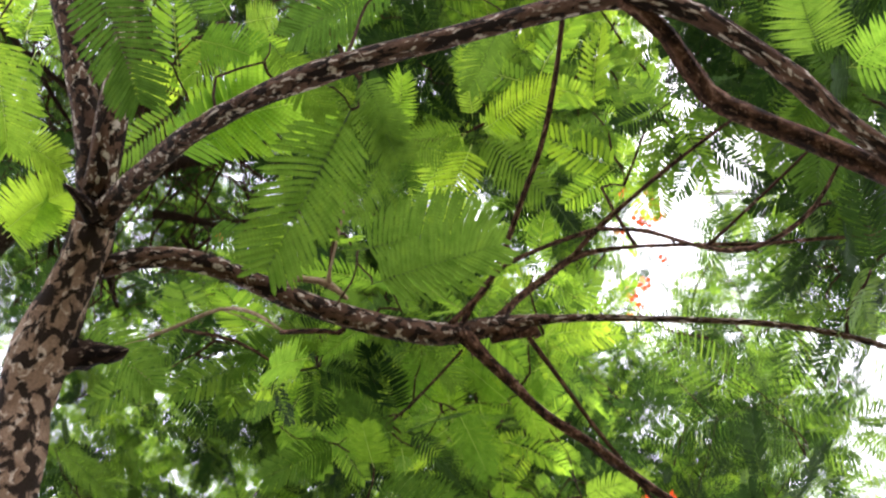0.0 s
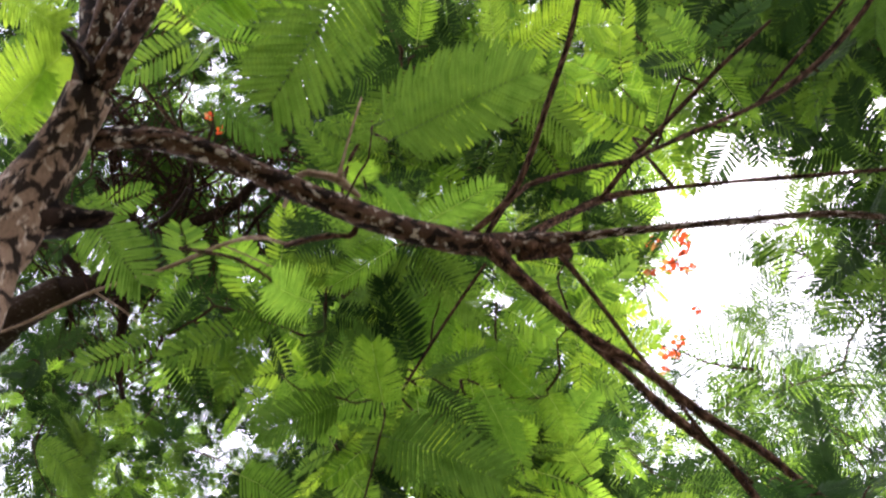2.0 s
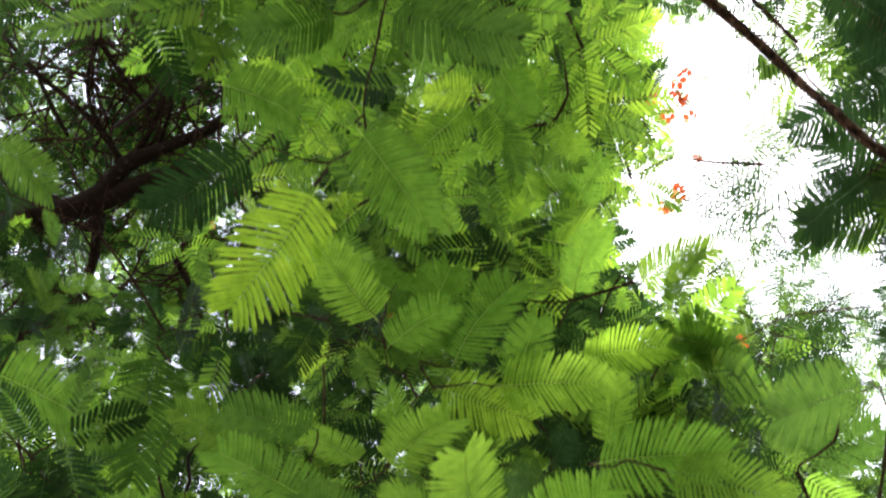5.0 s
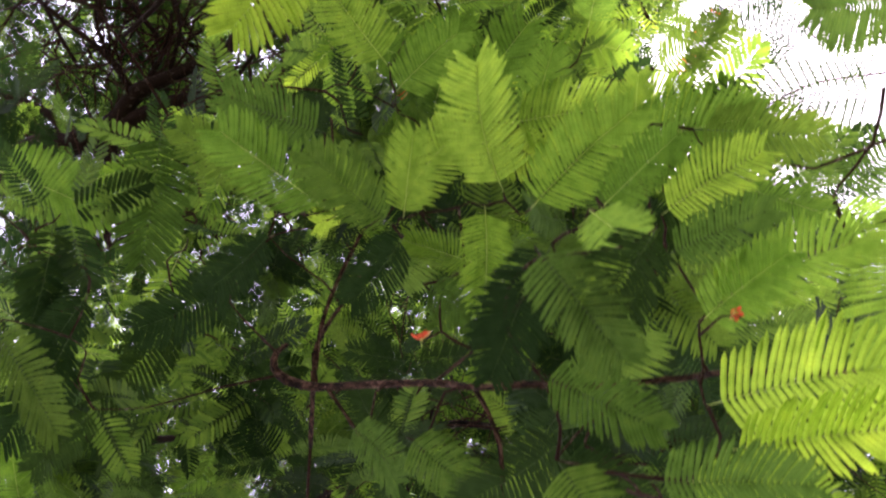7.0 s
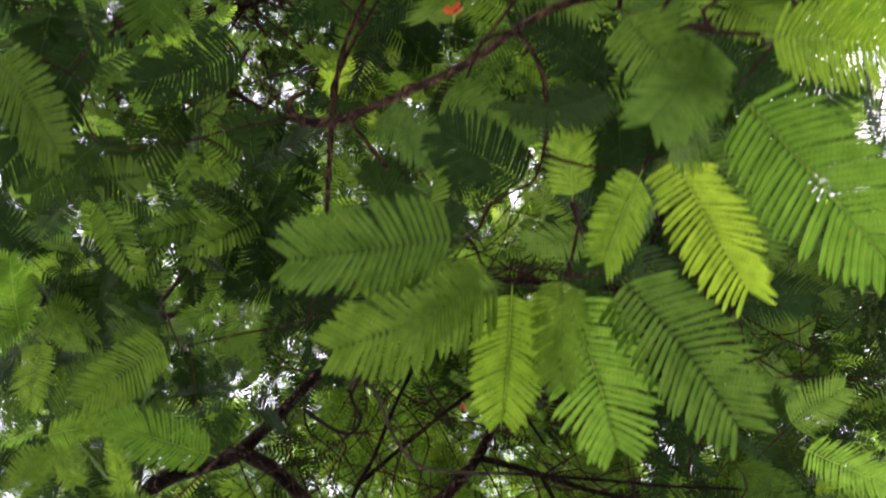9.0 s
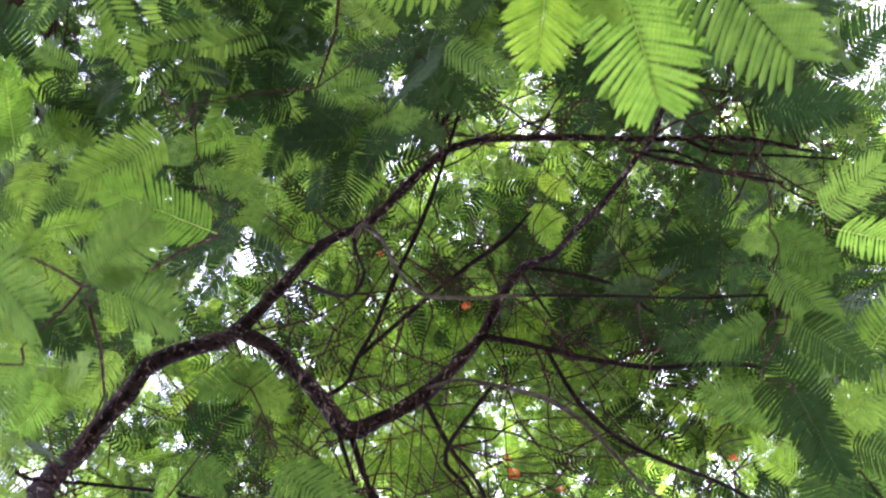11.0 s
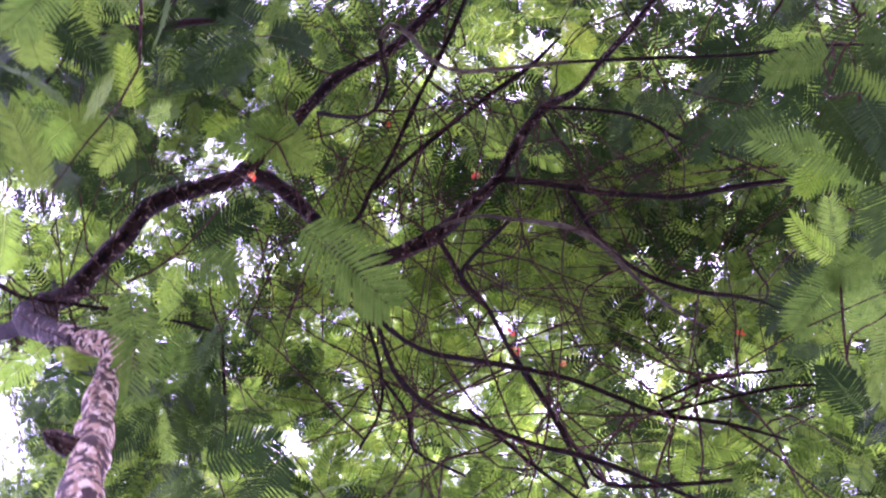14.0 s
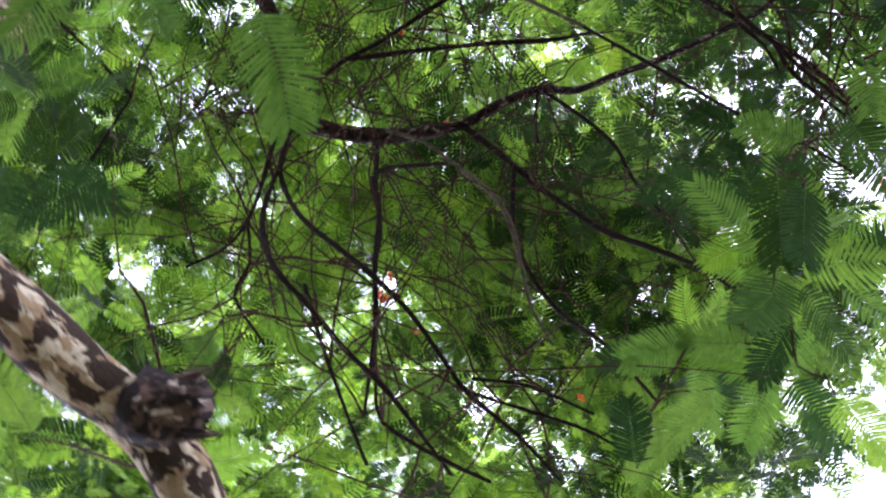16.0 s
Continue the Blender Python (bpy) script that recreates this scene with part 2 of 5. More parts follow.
BARK["tree_c limb"] = bark_material("bark_black_far", (0.013, 0.008, 0.007), (0.04, 0.024, 0.02), (0.1, 0.08, 0.07), -0.1)
BARK["tree_c"] = bark_material("bark_dark", (0.02, 0.013, 0.011), (0.07, 0.045, 0.035), (0.16, 0.13, 0.11), -0.08)
BARK["tree_c branch"] = BARK["tree_c limb"]
TWIG = bark_material("bark_twig", (0.014, 0.007, 0.005), (0.07, 0.033, 0.022), (0.18, 0.12, 0.09), -0.08, 16.0)
PETAL = plain_material("petal_red", (0.62, 0.05, 0.012), (0.75, 0.12, 0.02), 40, 0.5, (0.8, 0.1, 0.02))
STANDARD = plain_material("petal_streaked", (0.7, 0.45, 0.2), (0.75, 0.2, 0.05), 120, 0.5, (0.8, 0.35, 0.1))
GROUND = plain_material("grass_and_soil", (0.03, 0.045, 0.013), (0.075, 0.058, 0.035), 1.7, 0.95)


# ---- helpers for meshes ----
def mesh_from(name, verts, polys, mats, index=None, uvs=None, smooth=True):
    """A mesh from an array of points and a list of polygons."""
    me = bpy.data.meshes.new(name)
    me.from_pydata(np.asarray(verts).tolist(), [], polys)
    for m in mats:
        me.materials.append(m)
    if index is not None:
        me.polygons.foreach_set("material_index", np.asarray(index, dtype=np.int32))
    if uvs is not None:
        layer = me.uv_layers.new(name="pinna")
        loops = np.empty(len(me.loops), dtype=np.int32)
        me.loops.foreach_get("vertex_index", loops)
        layer.data.foreach_set("uv", np.asarray(uvs, dtype=np.float32)[loops].ravel())
    me.polygons.foreach_set("use_smooth", np.full(len(me.polygons), smooth))
    me.update()
    return me


def part(name, me, parent, label="", kind=""):
    """Links a mesh in world coordinates as one object under its thing."""
    ob = new(name, me)
    ob.parent = parent
    ob.matrix_parent_inverse = Matrix.Translation(parent["base"]).inverted()
    return tagged(ob, label, kind=kind)


def thing(name, base, label, category, group=""):
    ob = new(name)
    ob.location, ob["base"], ob.empty_display_size = base, base, 0.2
    return tagged(ob, label, category, group)


def curve_through(pts, step):
    """A smooth row of points and radii through a few knots."""
    p = np.array(pts, float)
    p = np.vstack([2 * p[0] - p[1], p, 2 * p[-1] - p[-2]])
    out = []
    for a, b, c, d in zip(p[:-3], p[1:-2], p[2:-1], p[3:]):
        n = max(2, int(np.linalg.norm((c - b)[:3]) / step))
        s = np.linspace(0, 1, n, endpoint=False)[:, None]
        out.append(0.5 * (2 * b + (c - a) * s + (2 * a - 5 * b + 4 * c - d) * s**2 + (3 * b - a - 3 * c + d) * s**3))
    return np.vstack(out + [p[-2:-1]])


def tube(rows, sides, rough=0.0, seed=0, offset=0):
    """Points and quads of a knotty limb along rows of x, y, z, radius."""
    rng = np.random.default_rng(seed)
    c, r = rows[:, :3], np.maximum(rows[:, 3], 0.0015)
    way = np.gradient(c, axis=0)
    way /= np.linalg.norm(way, axis=1)[:, None] + 1e-9
    side = np.cross(way[0], (0.31, 0.22, 0.93))
    u = np.empty_like(c)
    for i, w in enumerate(way):
        side = side - w * (side @ w)
        side /= np.linalg.norm(side) + 1e-9
        u[i] = side
    v = np.cross(way, u)
    a = np.linspace(0, 2 * np.pi, sides, endpoint=False)
    bump = np.ones((len(c), sides))
    if rough:
        wave = rng.normal(0, 1, (len(c), sides))
        wave = (wave + np.roll(wave, 1, 1) + np.roll(wave, 1, 0) + np.roll(wave, -1, 0)) / 2.2
        ring = np.convolve(rng.normal(0, 1, len(c) + 2), (0.5, 0.8, 0.5), "valid")[:, None]
        bump = 1 + rough * (0.55 * wave + 0.5 * ring)
    ringpts = c[:, None] + r[:, None, None] * bump[..., None] * (np.cos(a)[None, :, None] * u[:, None] + np.sin(a)[None, :, None] * v[:, None])
    verts = ringpts.reshape(-1, 3)
    quads = []
    for i in range(len(c) - 1):
        for k in range(sides):
            j = (k + 1) % sides
            quads.append((offset + i * sides + k, offset + i * sides + j, offset + (i + 1) * sides + j, offset + (i + 1) * sides + k))
    quads.append(tuple(offset + k for k in reversed(range(sides))))
    last = offset + (len(c) - 1) * sides
    quads.append(tuple(last + k for k in range(sides)))
    return verts, quads


def pinna_rows(pairs, width, rng):
    """Where each pinna of a unit leaf springs from, its length, slant and side."""
    lean = rng.uniform(0, 6.3)
    for k in range(pairs):
        s = 0.1 + 0.88 * k / (pairs - 1)
        size = width * 0.56 * (0.42 + 0.58 * math.sin(math.pi * min(1.0, 0.12 + 0.80 * s))) * rng.uniform(0.87, 1.07)
        if s > 0.9:
            size *= 0.86
        for hand in (-1, 1):
            yield s, size, radians(76 - 34 * s**1.7 + 4 * math.sin(9 * s + 2 * hand + lean) + rng.uniform(-2.2, 2.2)), hand


def leaf_arrays(pairs, width, bend, seed, stations, slim=1.0):
    """A bipinnate leaf 1 long on +y, seen flat: rachis and two rows of pinnae; stations: points along each pinna's edge."""
    rng = np.random.default_rng(seed)
    rows = np.array([(0.02 * bend * math.sin(3 * s) if s else 0, s, -0.18 * bend * s * s, 0.0042 * (1.15 - 0.75 * s)) for s in np.linspace(0, 1, 7 if stations > 3 else 4 if stations >= 0 else 2)])
    verts, polys = tube(rows, 4 if stations > 0 else 3)
    verts, uvs, index = list(verts), [(0, 0.3)] * len(verts), [1] * len(polys)
    polys = list(polys)
    for s, size, slant, hand in pinna_rows(pairs, width, rng):
        root = np.array([np.interp(s, rows[:, 1], rows[:, 0]), s, np.interp(s, rows[:, 1], rows[:, 2])])
        way = np.array([hand * math.sin(slant), math.cos(slant), 0.10 - 0.05 * bend])
        across = np.array([-way[1], way[0], 0.12 * rng.uniform(-1, 1)])
        half = slim * 0.88 / pairs * (rng.uniform(0.40, 0.46) if stations > 3 else rng.uniform(0.36, 0.45))
        sag = rng.uniform(0.04, 0.16)
        curl = rng.uniform(0.02, 0.12)
        first = len(verts)
        if stations == 0:
            for f, w in ((0.0, 0.35), (0.25, -1), (0.85, -0.9), (1.0, 0.0), (0.85, 0.9), (0.25, 1)):
                verts.append(root + way * size * f + across * half * w - np.array([0, -curl * size * f * f, sag * size * f * f]))
                uvs.append((f, 0.5 + 0.5 * w))
            polys.append(tuple(range(first, first + 6)))
            index.append(0)
            continue
        if stations < 0:
            for f, w in ((0.0, -0.5), (0.93, -0.95), (1.0, 0.5), (0.1, 0.95)):
                verts.append(root + way * size * f + across * half * w - np.array([0, 0, sag * size * f * f]))
                uvs.append((f, 0.5 + 0.5 * w))
            polys.append(tuple(range(first, first + 4)))
            index.append(0)
            continue
        for i in range(stations + 1):
            f = i / stations
            w = half * min(1.0, 0.72 + 2.2 * f) * (1.0 if f < 0.8 else math.sqrt(max(0.05, 1 - ((f - 0.8) / 0.205) ** 2)))
            w *= 1.0 + (0.07 if i % 2 else -0.07)
            mid = root + way * size * f - np.array([0, -curl * size * f * f, sag * size * f * f])
            for e in (-1, 0, 1):
                verts.append(mid + across * w * e + np.array([0, 0, -0.006 if e == 0 else 0]))
                uvs.append((f, 0.5 + 0.5 * e))
            if i:
                a = first + 3 * i
                polys += [(a - 3, a - 2, a + 1, a), (a - 2, a - 1, a + 2, a + 1)]
                index += [0, 0]
    return np.array(verts), polys, index, uvs


# ---- the ground ----
gx = np.linspace(-1, 1, 61)
gx = np.sign(gx) * np.abs(gx) ** 3 * 2500
ground_points = [(x, y, 0.05 * noise.noise((x * 0.3, y * 0.3, 0)) - 0.05) for y in gx for x in gx]
ground = new("ground", mesh_from("ground", ground_points, [(j * 61 + i, j * 61 + i + 1, j * 61 + i + 62, j * 61 + i + 61) for j in range(60) for i in range(60)], [GROUND]))
tagged(ground, "worn grass and bare soil under the trees", "ground", kind="structure")

# ---- boughs: knots of x, y, z, radius ----
TREE_A = {}
TREE_A['trunk', 1] = [(-1.150, 2.350, -0.050, 0.130), (-1.130, 2.200, 0.900, 0.110), (-1.080, 1.900, 1.900, 0.095), (-1.000, 1.580, 2.600, 0.085), (-1.036, 1.310, 3.020, 0.075), (-1.050, 1.127, 3.280, 0.073), (-0.984, 0.944, 3.440, 0.064), (-0.938, 0.812, 3.520, 0.054)]
TREE_A['limb', 1] = [(-0.940, 0.824, 3.510, 0.046), (-0.962, 0.684, 3.620, 0.045), (-1.013, 0.525, 3.750, 0.038), (-1.089, 0.360, 3.900, 0.035), (-1.171, 0.216, 4.050, 0.033), (-1.341, -0.121, 4.400, 0.026), (-1.655, -0.617, 5.000, 0.017)]
TREE_A['limb', 2] = [(-0.932, 0.741, 3.550, 0.041), (-0.898, 0.571, 3.620, 0.038), (-0.893, 0.438, 3.720, 0.036), (-0.887, 0.288, 3.850, 0.032), (-0.908, 0.040, 4.100, 0.025), (-0.948, -0.391, 4.600, 0.015)]
TREE_A['limb', 3] = [(-0.915, 0.787, 3.520, 0.037), (-0.777, 0.655, 3.420, 0.030), (-0.565, 0.480, 3.230, 0.025), (-0.396, 0.376, 3.130, 0.023), (-0.239, 0.301, 3.050, 0.023), (-0.023, 0.226, 2.960, 0.021), (0.197, 0.150, 2.850, 0.019), (0.285, 0.129, 2.800, 0.018), (0.381, 0.148, 2.760, 0.016), (0.456, 0.190, 2.710, 0.016), (0.515, 0.228, 2.680, 0.016), (0.566, 0.272, 2.640, 0.015), (0.638, 0.318, 2.600, 0.015), (0.774, 0.409, 2.500, 0.014)]
TREE_A['branch', 1] = [(0.276, 0.127, 2.800, 0.016), (0.347, 0.181, 2.780, 0.015), (0.412, 0.266, 2.750, 0.016), (0.468, 0.293, 2.720, 0.017), (0.570, 0.327, 2.700, 0.018), (0.692, 0.373, 2.680, 0.019), (0.876, 0.438, 2.640, 0.019)]
TREE_A['limb', 4] = [(-0.935, 0.930, 3.500, 0.034), (-0.860, 0.928, 3.565, 0.031), (-0.794, 0.934, 3.589, 0.030), (-0.690, 0.965, 3.620, 0.032), (-0.581, 1.009, 3.625, 0.032), (-0.454, 1.056, 3.600, 0.034), (-0.319, 1.107, 3.595, 0.034), (-0.149, 1.170, 3.621, 0.034), (0.007, 1.211, 3.655, 0.036), (0.134, 1.226, 3.722, 0.033), (0.270, 1.218, 3.754, 0.020), (0.430, 1.192, 3.735, 0.013), (0.691, 1.142, 3.640, 0.011), (0.954, 1.096, 3.530, 0.009), (1.210, 1.120, 3.480, 0.009), (1.500, 1.200, 3.400, 0.007)]
TREE_A['branch', 2] = [(0.177, 1.223, 3.745, 0.018), (0.258, 1.196, 3.870, 0.015), (0.355, 1.169, 3.970, 0.014), (0.473, 1.141, 4.094, 0.014), (0.644, 1.118, 4.129, 0.009), (0.874, 1.083, 4.083, 0.009), (1.105, 1.053, 4.028, 0.008), (1.358, 1.030, 4.035, 0.007), (1.646, 1.015, 4.037, 0.006)]
TREE_A['branch', 3] = [(0.450, 1.143, 4.060, 0.012), (0.542, 1.010, 4.050, 0.010), (0.663, 0.851, 4.000, 0.008), (0.760, 0.727, 3.950, 0.007), (0.881, 0.594, 3.900, 0.005)]
TREE_A['branch', 4] = [(0.054, 1.228, 3.680, 0.010), (0.118, 1.130, 3.750, 0.009), (0.197, 1.075, 3.850, 0.009), (0.350, 1.040, 3.950, 0.009), (0.533, 1.016, 4.050, 0.009)]
TREE_A['branch', 5] = [(0.007, 1.206, 3.660, 0.009), (0.133, 1.098, 3.720, 0.010), (0.187, 0.988, 3.740, 0.009), (0.232, 0.846, 3.760, 0.009), (0.293, 0.660, 3.800, 0.009), (0.325, 0.504, 3.850, 0.008), (0.346, 0.315, 3.900, 0.008), (0.376, -0.124, 4.100, 0.005)]
TREE_A['branch', 6] = [(0.540, 1.011, 4.040, 0.009), (0.633, 0.920, 3.800, 0.008), (0.689, 0.839, 3.500, 0.008), (0.729, 0.767, 3.300, 0.007), (0.766, 0.681, 3.180, 0.006), (0.794, 0.576, 3.100, 0.006), (0.798, 0.466, 3.050, 0.004)]
TREE_A['branch', 7] = [(0.064, 1.207, 3.670, 0.029), (0.141, 1.277, 3.630, 0.021), (0.216, 1.339, 3.600, 0.017), (0.332, 1.432, 3.550, 0.015), (0.487, 1.512, 3.500, 0.014), (0.641, 1.620, 3.460, 0.013), (0.773, 1.690, 3.420, 0.013), (0.904, 1.786, 3.380, 0.012), (1.031, 1.878, 3.340, 0.012), (1.369, 2.114, 3.200, 0.008)]
TREE_A['branch', 8] = [(0.316, 1.422, 3.560, 0.013), (0.457, 1.554, 3.600, 0.014), (0.585, 1.682, 3.640, 0.014), (0.749, 1.810, 3.640, 0.013), (0.849, 1.922, 3.580, 0.013), (0.907, 1.990, 3.520, 0.013), (0.983, 2.073, 3.470, 0.015), (1.116, 2.181, 3.420, 0.014), (1.402, 2.479, 3.350, 0.013), (1.784, 3.270, 3.300, 0.012)]
TREE_A['branch', 9] = [(0.163, 1.245, 3.720, 0.031), (0.244, 1.242, 3.740, 0.027), (0.304, 1.246, 3.740, 0.020), (0.311, 1.267, 3.740, 0.008)]
TREE_A['branch', 10] = [(0.281, 1.255, 3.720, 0.009), (0.376, 1.359, 3.650, 0.008), (0.481, 1.492, 3.600, 0.007), (0.573, 1.592, 3.550, 0.006), (0.670, 1.708, 3.520, 0.006), (0.800, 1.832, 3.500, 0.005)]
TREE_A['branch', 11] = [(-0.308, 1.120, 3.640, 0.010), (-0.282, 1.163, 3.620, 0.009), (-0.304, 1.192, 3.620, 0.009), (-0.345, 1.191, 3.630, 0.008), (-0.422, 1.209, 3.660, 0.007), (-0.498, 1.237, 3.700, 0.007)]
TREE_A['dead_branch', 1] = [(-0.490, 1.234, 3.700, 0.0056), (-0.609, 1.240, 3.830, 0.0070), (-0.757, 1.290, 3.950, 0.0070), (-0.946, 1.370, 3.945, 0.0063), (-1.149, 1.432, 3.883, 0.0056), (-1.372, 1.532, 3.830, 0.0049), (-1.630, 1.628, 3.864, 0.0042), (-2.124, 1.819, 4.017, 0.0035)]
TREE_A['dead_branch', 2] = [(-0.757, 1.290, 3.950, 0.0035), (-0.661, 1.335, 3.960, 0.0028), (-0.567, 1.385, 3.980, 0.0021)]
TREE_A['dead_branch', 3] = [(-1.149, 1.432, 3.883, 0.0035), (-1.068, 1.490, 3.890, 0.0028), (-1.005, 1.555, 3.900, 0.0021)]
TREE_A['dead_branch', 4] = [(-0.490, 1.120, 3.660, 0.006), (-0.443, 1.030, 3.645, 0.0085), (-0.389, 1.026, 3.645, 0.0115), (-0.332, 1.040, 3.645, 0.0125), (-0.276, 1.087, 3.640, 0.006)]
TREE_A['dead_branch', 5] = [(-0.332, 1.036, 3.645, 0.011), (-0.328, 1.005, 3.655, 0.0062), (-0.314, 0.950, 3.670, 0.0045), (-0.297, 0.876, 3.720, 0.0038), (-0.287, 0.822, 3.780, 0.003)]
TREE_A['branch', 12] = [(-0.820, 1.259, 3.750, 0.006), (-0.646, 1.282, 3.720, 0.006), (-0.529, 1.347, 3.700, 0.005)]
TREE_A['stub', 1] = [(-1.014, 1.097, 3.340, 0.065), (-0.972, 1.107, 3.340, 0.050), (-0.920, 1.110, 3.340, 0.034), (-0.879, 1.106, 3.340, 0.027), (-0.844, 1.098, 3.340, 0.021), (-0.821, 1.089, 3.340, 0.004)]
TREE_A['spur', 1] = [(-0.915, 0.770, 3.480, 0.031), (-0.939, 0.707, 3.460, 0.018), (-0.966, 0.668, 3.450, 0.004)]
TREE_A['branch', 13] = [(-0.369, 1.135, 3.900, 0.005), (-0.355, 1.020, 4.000, 0.006), (-0.294, 0.906, 4.100, 0.006), (-0.210, 0.728, 4.200, 0.007), (-0.224, 0.636, 4.200, 0.007), (-0.301, 0.510, 4.200, 0.007), (-0.390, 0.351, 4.200, 0.006), (-0.494, 0.127, 4.300, 0.005)]
TREE_A['branch', 14] = [(0.070, 1.271, 3.660, 0.005), (0.008, 1.377, 3.700, 0.005), (-0.087, 1.559, 3.800, 0.005), (-0.201, 1.806, 4.000, 0.005)]
TREE_A['branch', 15] = [(-1.298, 1.133, 5.500, 0.011), (-1.471, 1.030, 5.600, 0.012), (-1.672, 0.821, 5.700, 0.009), (-1.789, 0.634, 5.800, 0.007)]
TREE_A['branch', 16] = [(2.030, 3.600, 3.400, 0.022), (1.500, 3.450, 3.250, 0.020), (0.619, 3.333, 3.050, 0.007), (0.365, 3.309, 2.950, 0.006), (0.204, 3.321, 2.950, 0.006), (0.079, 3.333, 3.000, 0.007), (-0.009, 3.366, 3.080, 0.007), (-0.111, 3.422, 3.280, 0.009), (-0.313, 3.498, 3.500, 0.010), (-0.457, 3.543, 3.620, 0.013), (-0.549, 3.544, 3.680, 0.014), (-0.596, 3.517, 3.720, 0.011), (-0.594, 3.480, 3.750, 0.009), (-0.566, 3.464, 3.780, 0.007)]
TREE_A['branch', 17] = [(-0.458, 3.537, 3.630, 0.007), (-0.464, 3.457, 3.650, 0.007), (-0.419, 3.370, 3.630, 0.006), (-0.372, 3.306, 3.600, 0.006), (-0.315, 3.220, 3.600, 0.004)]
TREE_A['branch', 18] = [(-0.418, 3.535, 3.580, 0.006), (-0.369, 3.594, 3.550, 0.005), (-0.312, 3.661, 3.500, 0.005)]
TREE_A['branch', 19] = [(-0.021, 3.374, 3.100, 0.006), (0.004, 3.408, 3.060, 0.005), (0.028, 3.470, 3.020, 0.005), (0.032, 3.558, 3.000, 0.004)]
TREE_A['branch', 20] = [(-0.111, 3.419, 3.280, 0.004), (-0.043, 3.340, 3.200, 0.004), (0.034, 3.251, 3.100, 0.003)]
TREE_A['branch', 21] = [(-0.462, 3.500, 3.620, 0.007), (-0.486, 3.620, 3.700, 0.008), (-0.518, 3.796, 3.800, 0.007)]
TREE_A['branch', 22] = [(-0.454, 3.493, 3.620, 0.006), (-0.441, 3.382, 3.650, 0.006), (-0.401, 3.270, 3.700, 0.006), (-0.331, 3.133, 3.750, 0.005)]
TREE_A['stalk', 1] = [(-0.432, 2.800, 3.950, 0.004), (-0.427, 2.896, 3.930, 0.004), (-0.428, 3.088, 3.900, 0.003)]
TREE_C = {}
TREE_C['trunk', 1] = [(-8.600, 4.200, -0.050, 0.340), (-8.400, 4.100, 3.000, 0.300), (-7.600, 3.700, 6.200, 0.250), (-6.300, 3.100, 8.300, 0.210), (-5.255, 3.555, 9.200, 0.212), (-4.716, 3.243, 9.500, 0.189), (-4.219, 2.995, 9.600, 0.162)]
TREE_C['limb', 1] = [(-4.280, 3.017, 9.600, 0.156), (-3.802, 2.907, 9.600, 0.127), (-3.472, 2.687, 9.620, 0.103), (-3.291, 2.465, 9.650, 0.092), (-2.801, 2.249, 9.700, 0.062), (-2.399, 2.059, 9.750, 0.057), (-2.164, 1.781, 9.800, 0.046), (-1.881, 1.469, 9.900, 0.032), (-1.504, 0.951, 10.200, 0.021)]
TREE_C['limb', 2] = [(-3.748, 2.948, 9.600, 0.098), (-3.324, 2.747, 9.600, 0.092), (-2.906, 2.570, 9.600, 0.080), (-2.441, 2.491, 9.600, 0.056), (-1.976, 2.357, 9.600, 0.036), (-1.458, 2.214, 9.600, 0.027)]
TREE_C['branch', 1] = [(-3.323, 2.492, 9.650, 0.046), (-3.588, 2.140, 9.800, 0.037), (-3.902, 1.870, 9.900, 0.030), (-4.334, 1.535, 10.000, 0.026), (-4.762, 1.151, 10.200, 0.019)]
TREE_C['branch', 2] = [(-3.982, 2.960, 9.600, 0.057), (-4.237, 2.670, 9.700, 0.047), (-4.682, 2.458, 9.800, 0.037), (-5.258, 2.264, 10.000, 0.029)]
TREE_C['branch', 3] = [(-2.977, 2.273, 9.700, 0.028), (-2.862, 1.820, 9.800, 0.025), (-3.013, 1.342, 10.000, 0.021)]
TREE_C['branch', 4] = [(-3.617, 2.140, 9.800, 0.025), (-3.766, 1.675, 9.900, 0.023), (-3.680, 1.213, 10.000, 0.019)]
TREE_C['branch', 5] = [(-4.334, 1.535, 10.000, 0.024), (-4.141, 1.892, 9.900, 0.021), (-3.945, 2.189, 9.800, 0.019)]
TREE_C['branch', 6] = [(-2.325, 2.460, 9.600, 0.023), (-2.137, 2.187, 9.600, 0.020), (-1.800, 1.856, 9.700, 0.018), (-1.635, 1.573, 9.800, 0.014)]
TREE_C['branch', 7] = [(-3.574, 2.952, 9.600, 0.057), (-3.593, 3.335, 9.500, 0.052), (-3.642, 3.725, 9.400, 0.032), (-3.547, 4.114, 9.300, 0.020)]
TREE_C['branch', 8] = [(-3.123, 3.122, 9.600, 0.052), (-2.663, 3.189, 9.600, 0.047), (-2.268, 3.370, 9.600, 0.028), (-1.880, 3.727, 9.600, 0.019)]
TREE_C['branch', 9] = [(-3.740, 3.148, 9.650, 0.047), (-3.360, 2.589, 9.700, 0.033), (-3.028, 2.007, 9.800, 0.028), (-2.931, 1.662, 9.800, 0.021)]
TREE_C['branch', 10] = [(-2.837, 3.349, 9.550, 0.030), (-2.656, 3.659, 9.500, 0.028), (-2.506, 3.987, 9.400, 0.021)]
TREE_C['branch', 11] = [(-3.084, 1.922, 9.800, 0.019), (-3.400, 1.553, 9.900, 0.021), (-3.634, 1.264, 10.000, 0.019), (-3.849, 0.812, 10.000, 0.016)]
TREE_C['branch', 12] = [(-4.301, 3.346, 9.700, 0.038), (-4.394, 3.837, 9.600, 0.030), (-4.426, 4.294, 9.500, 0.021)]
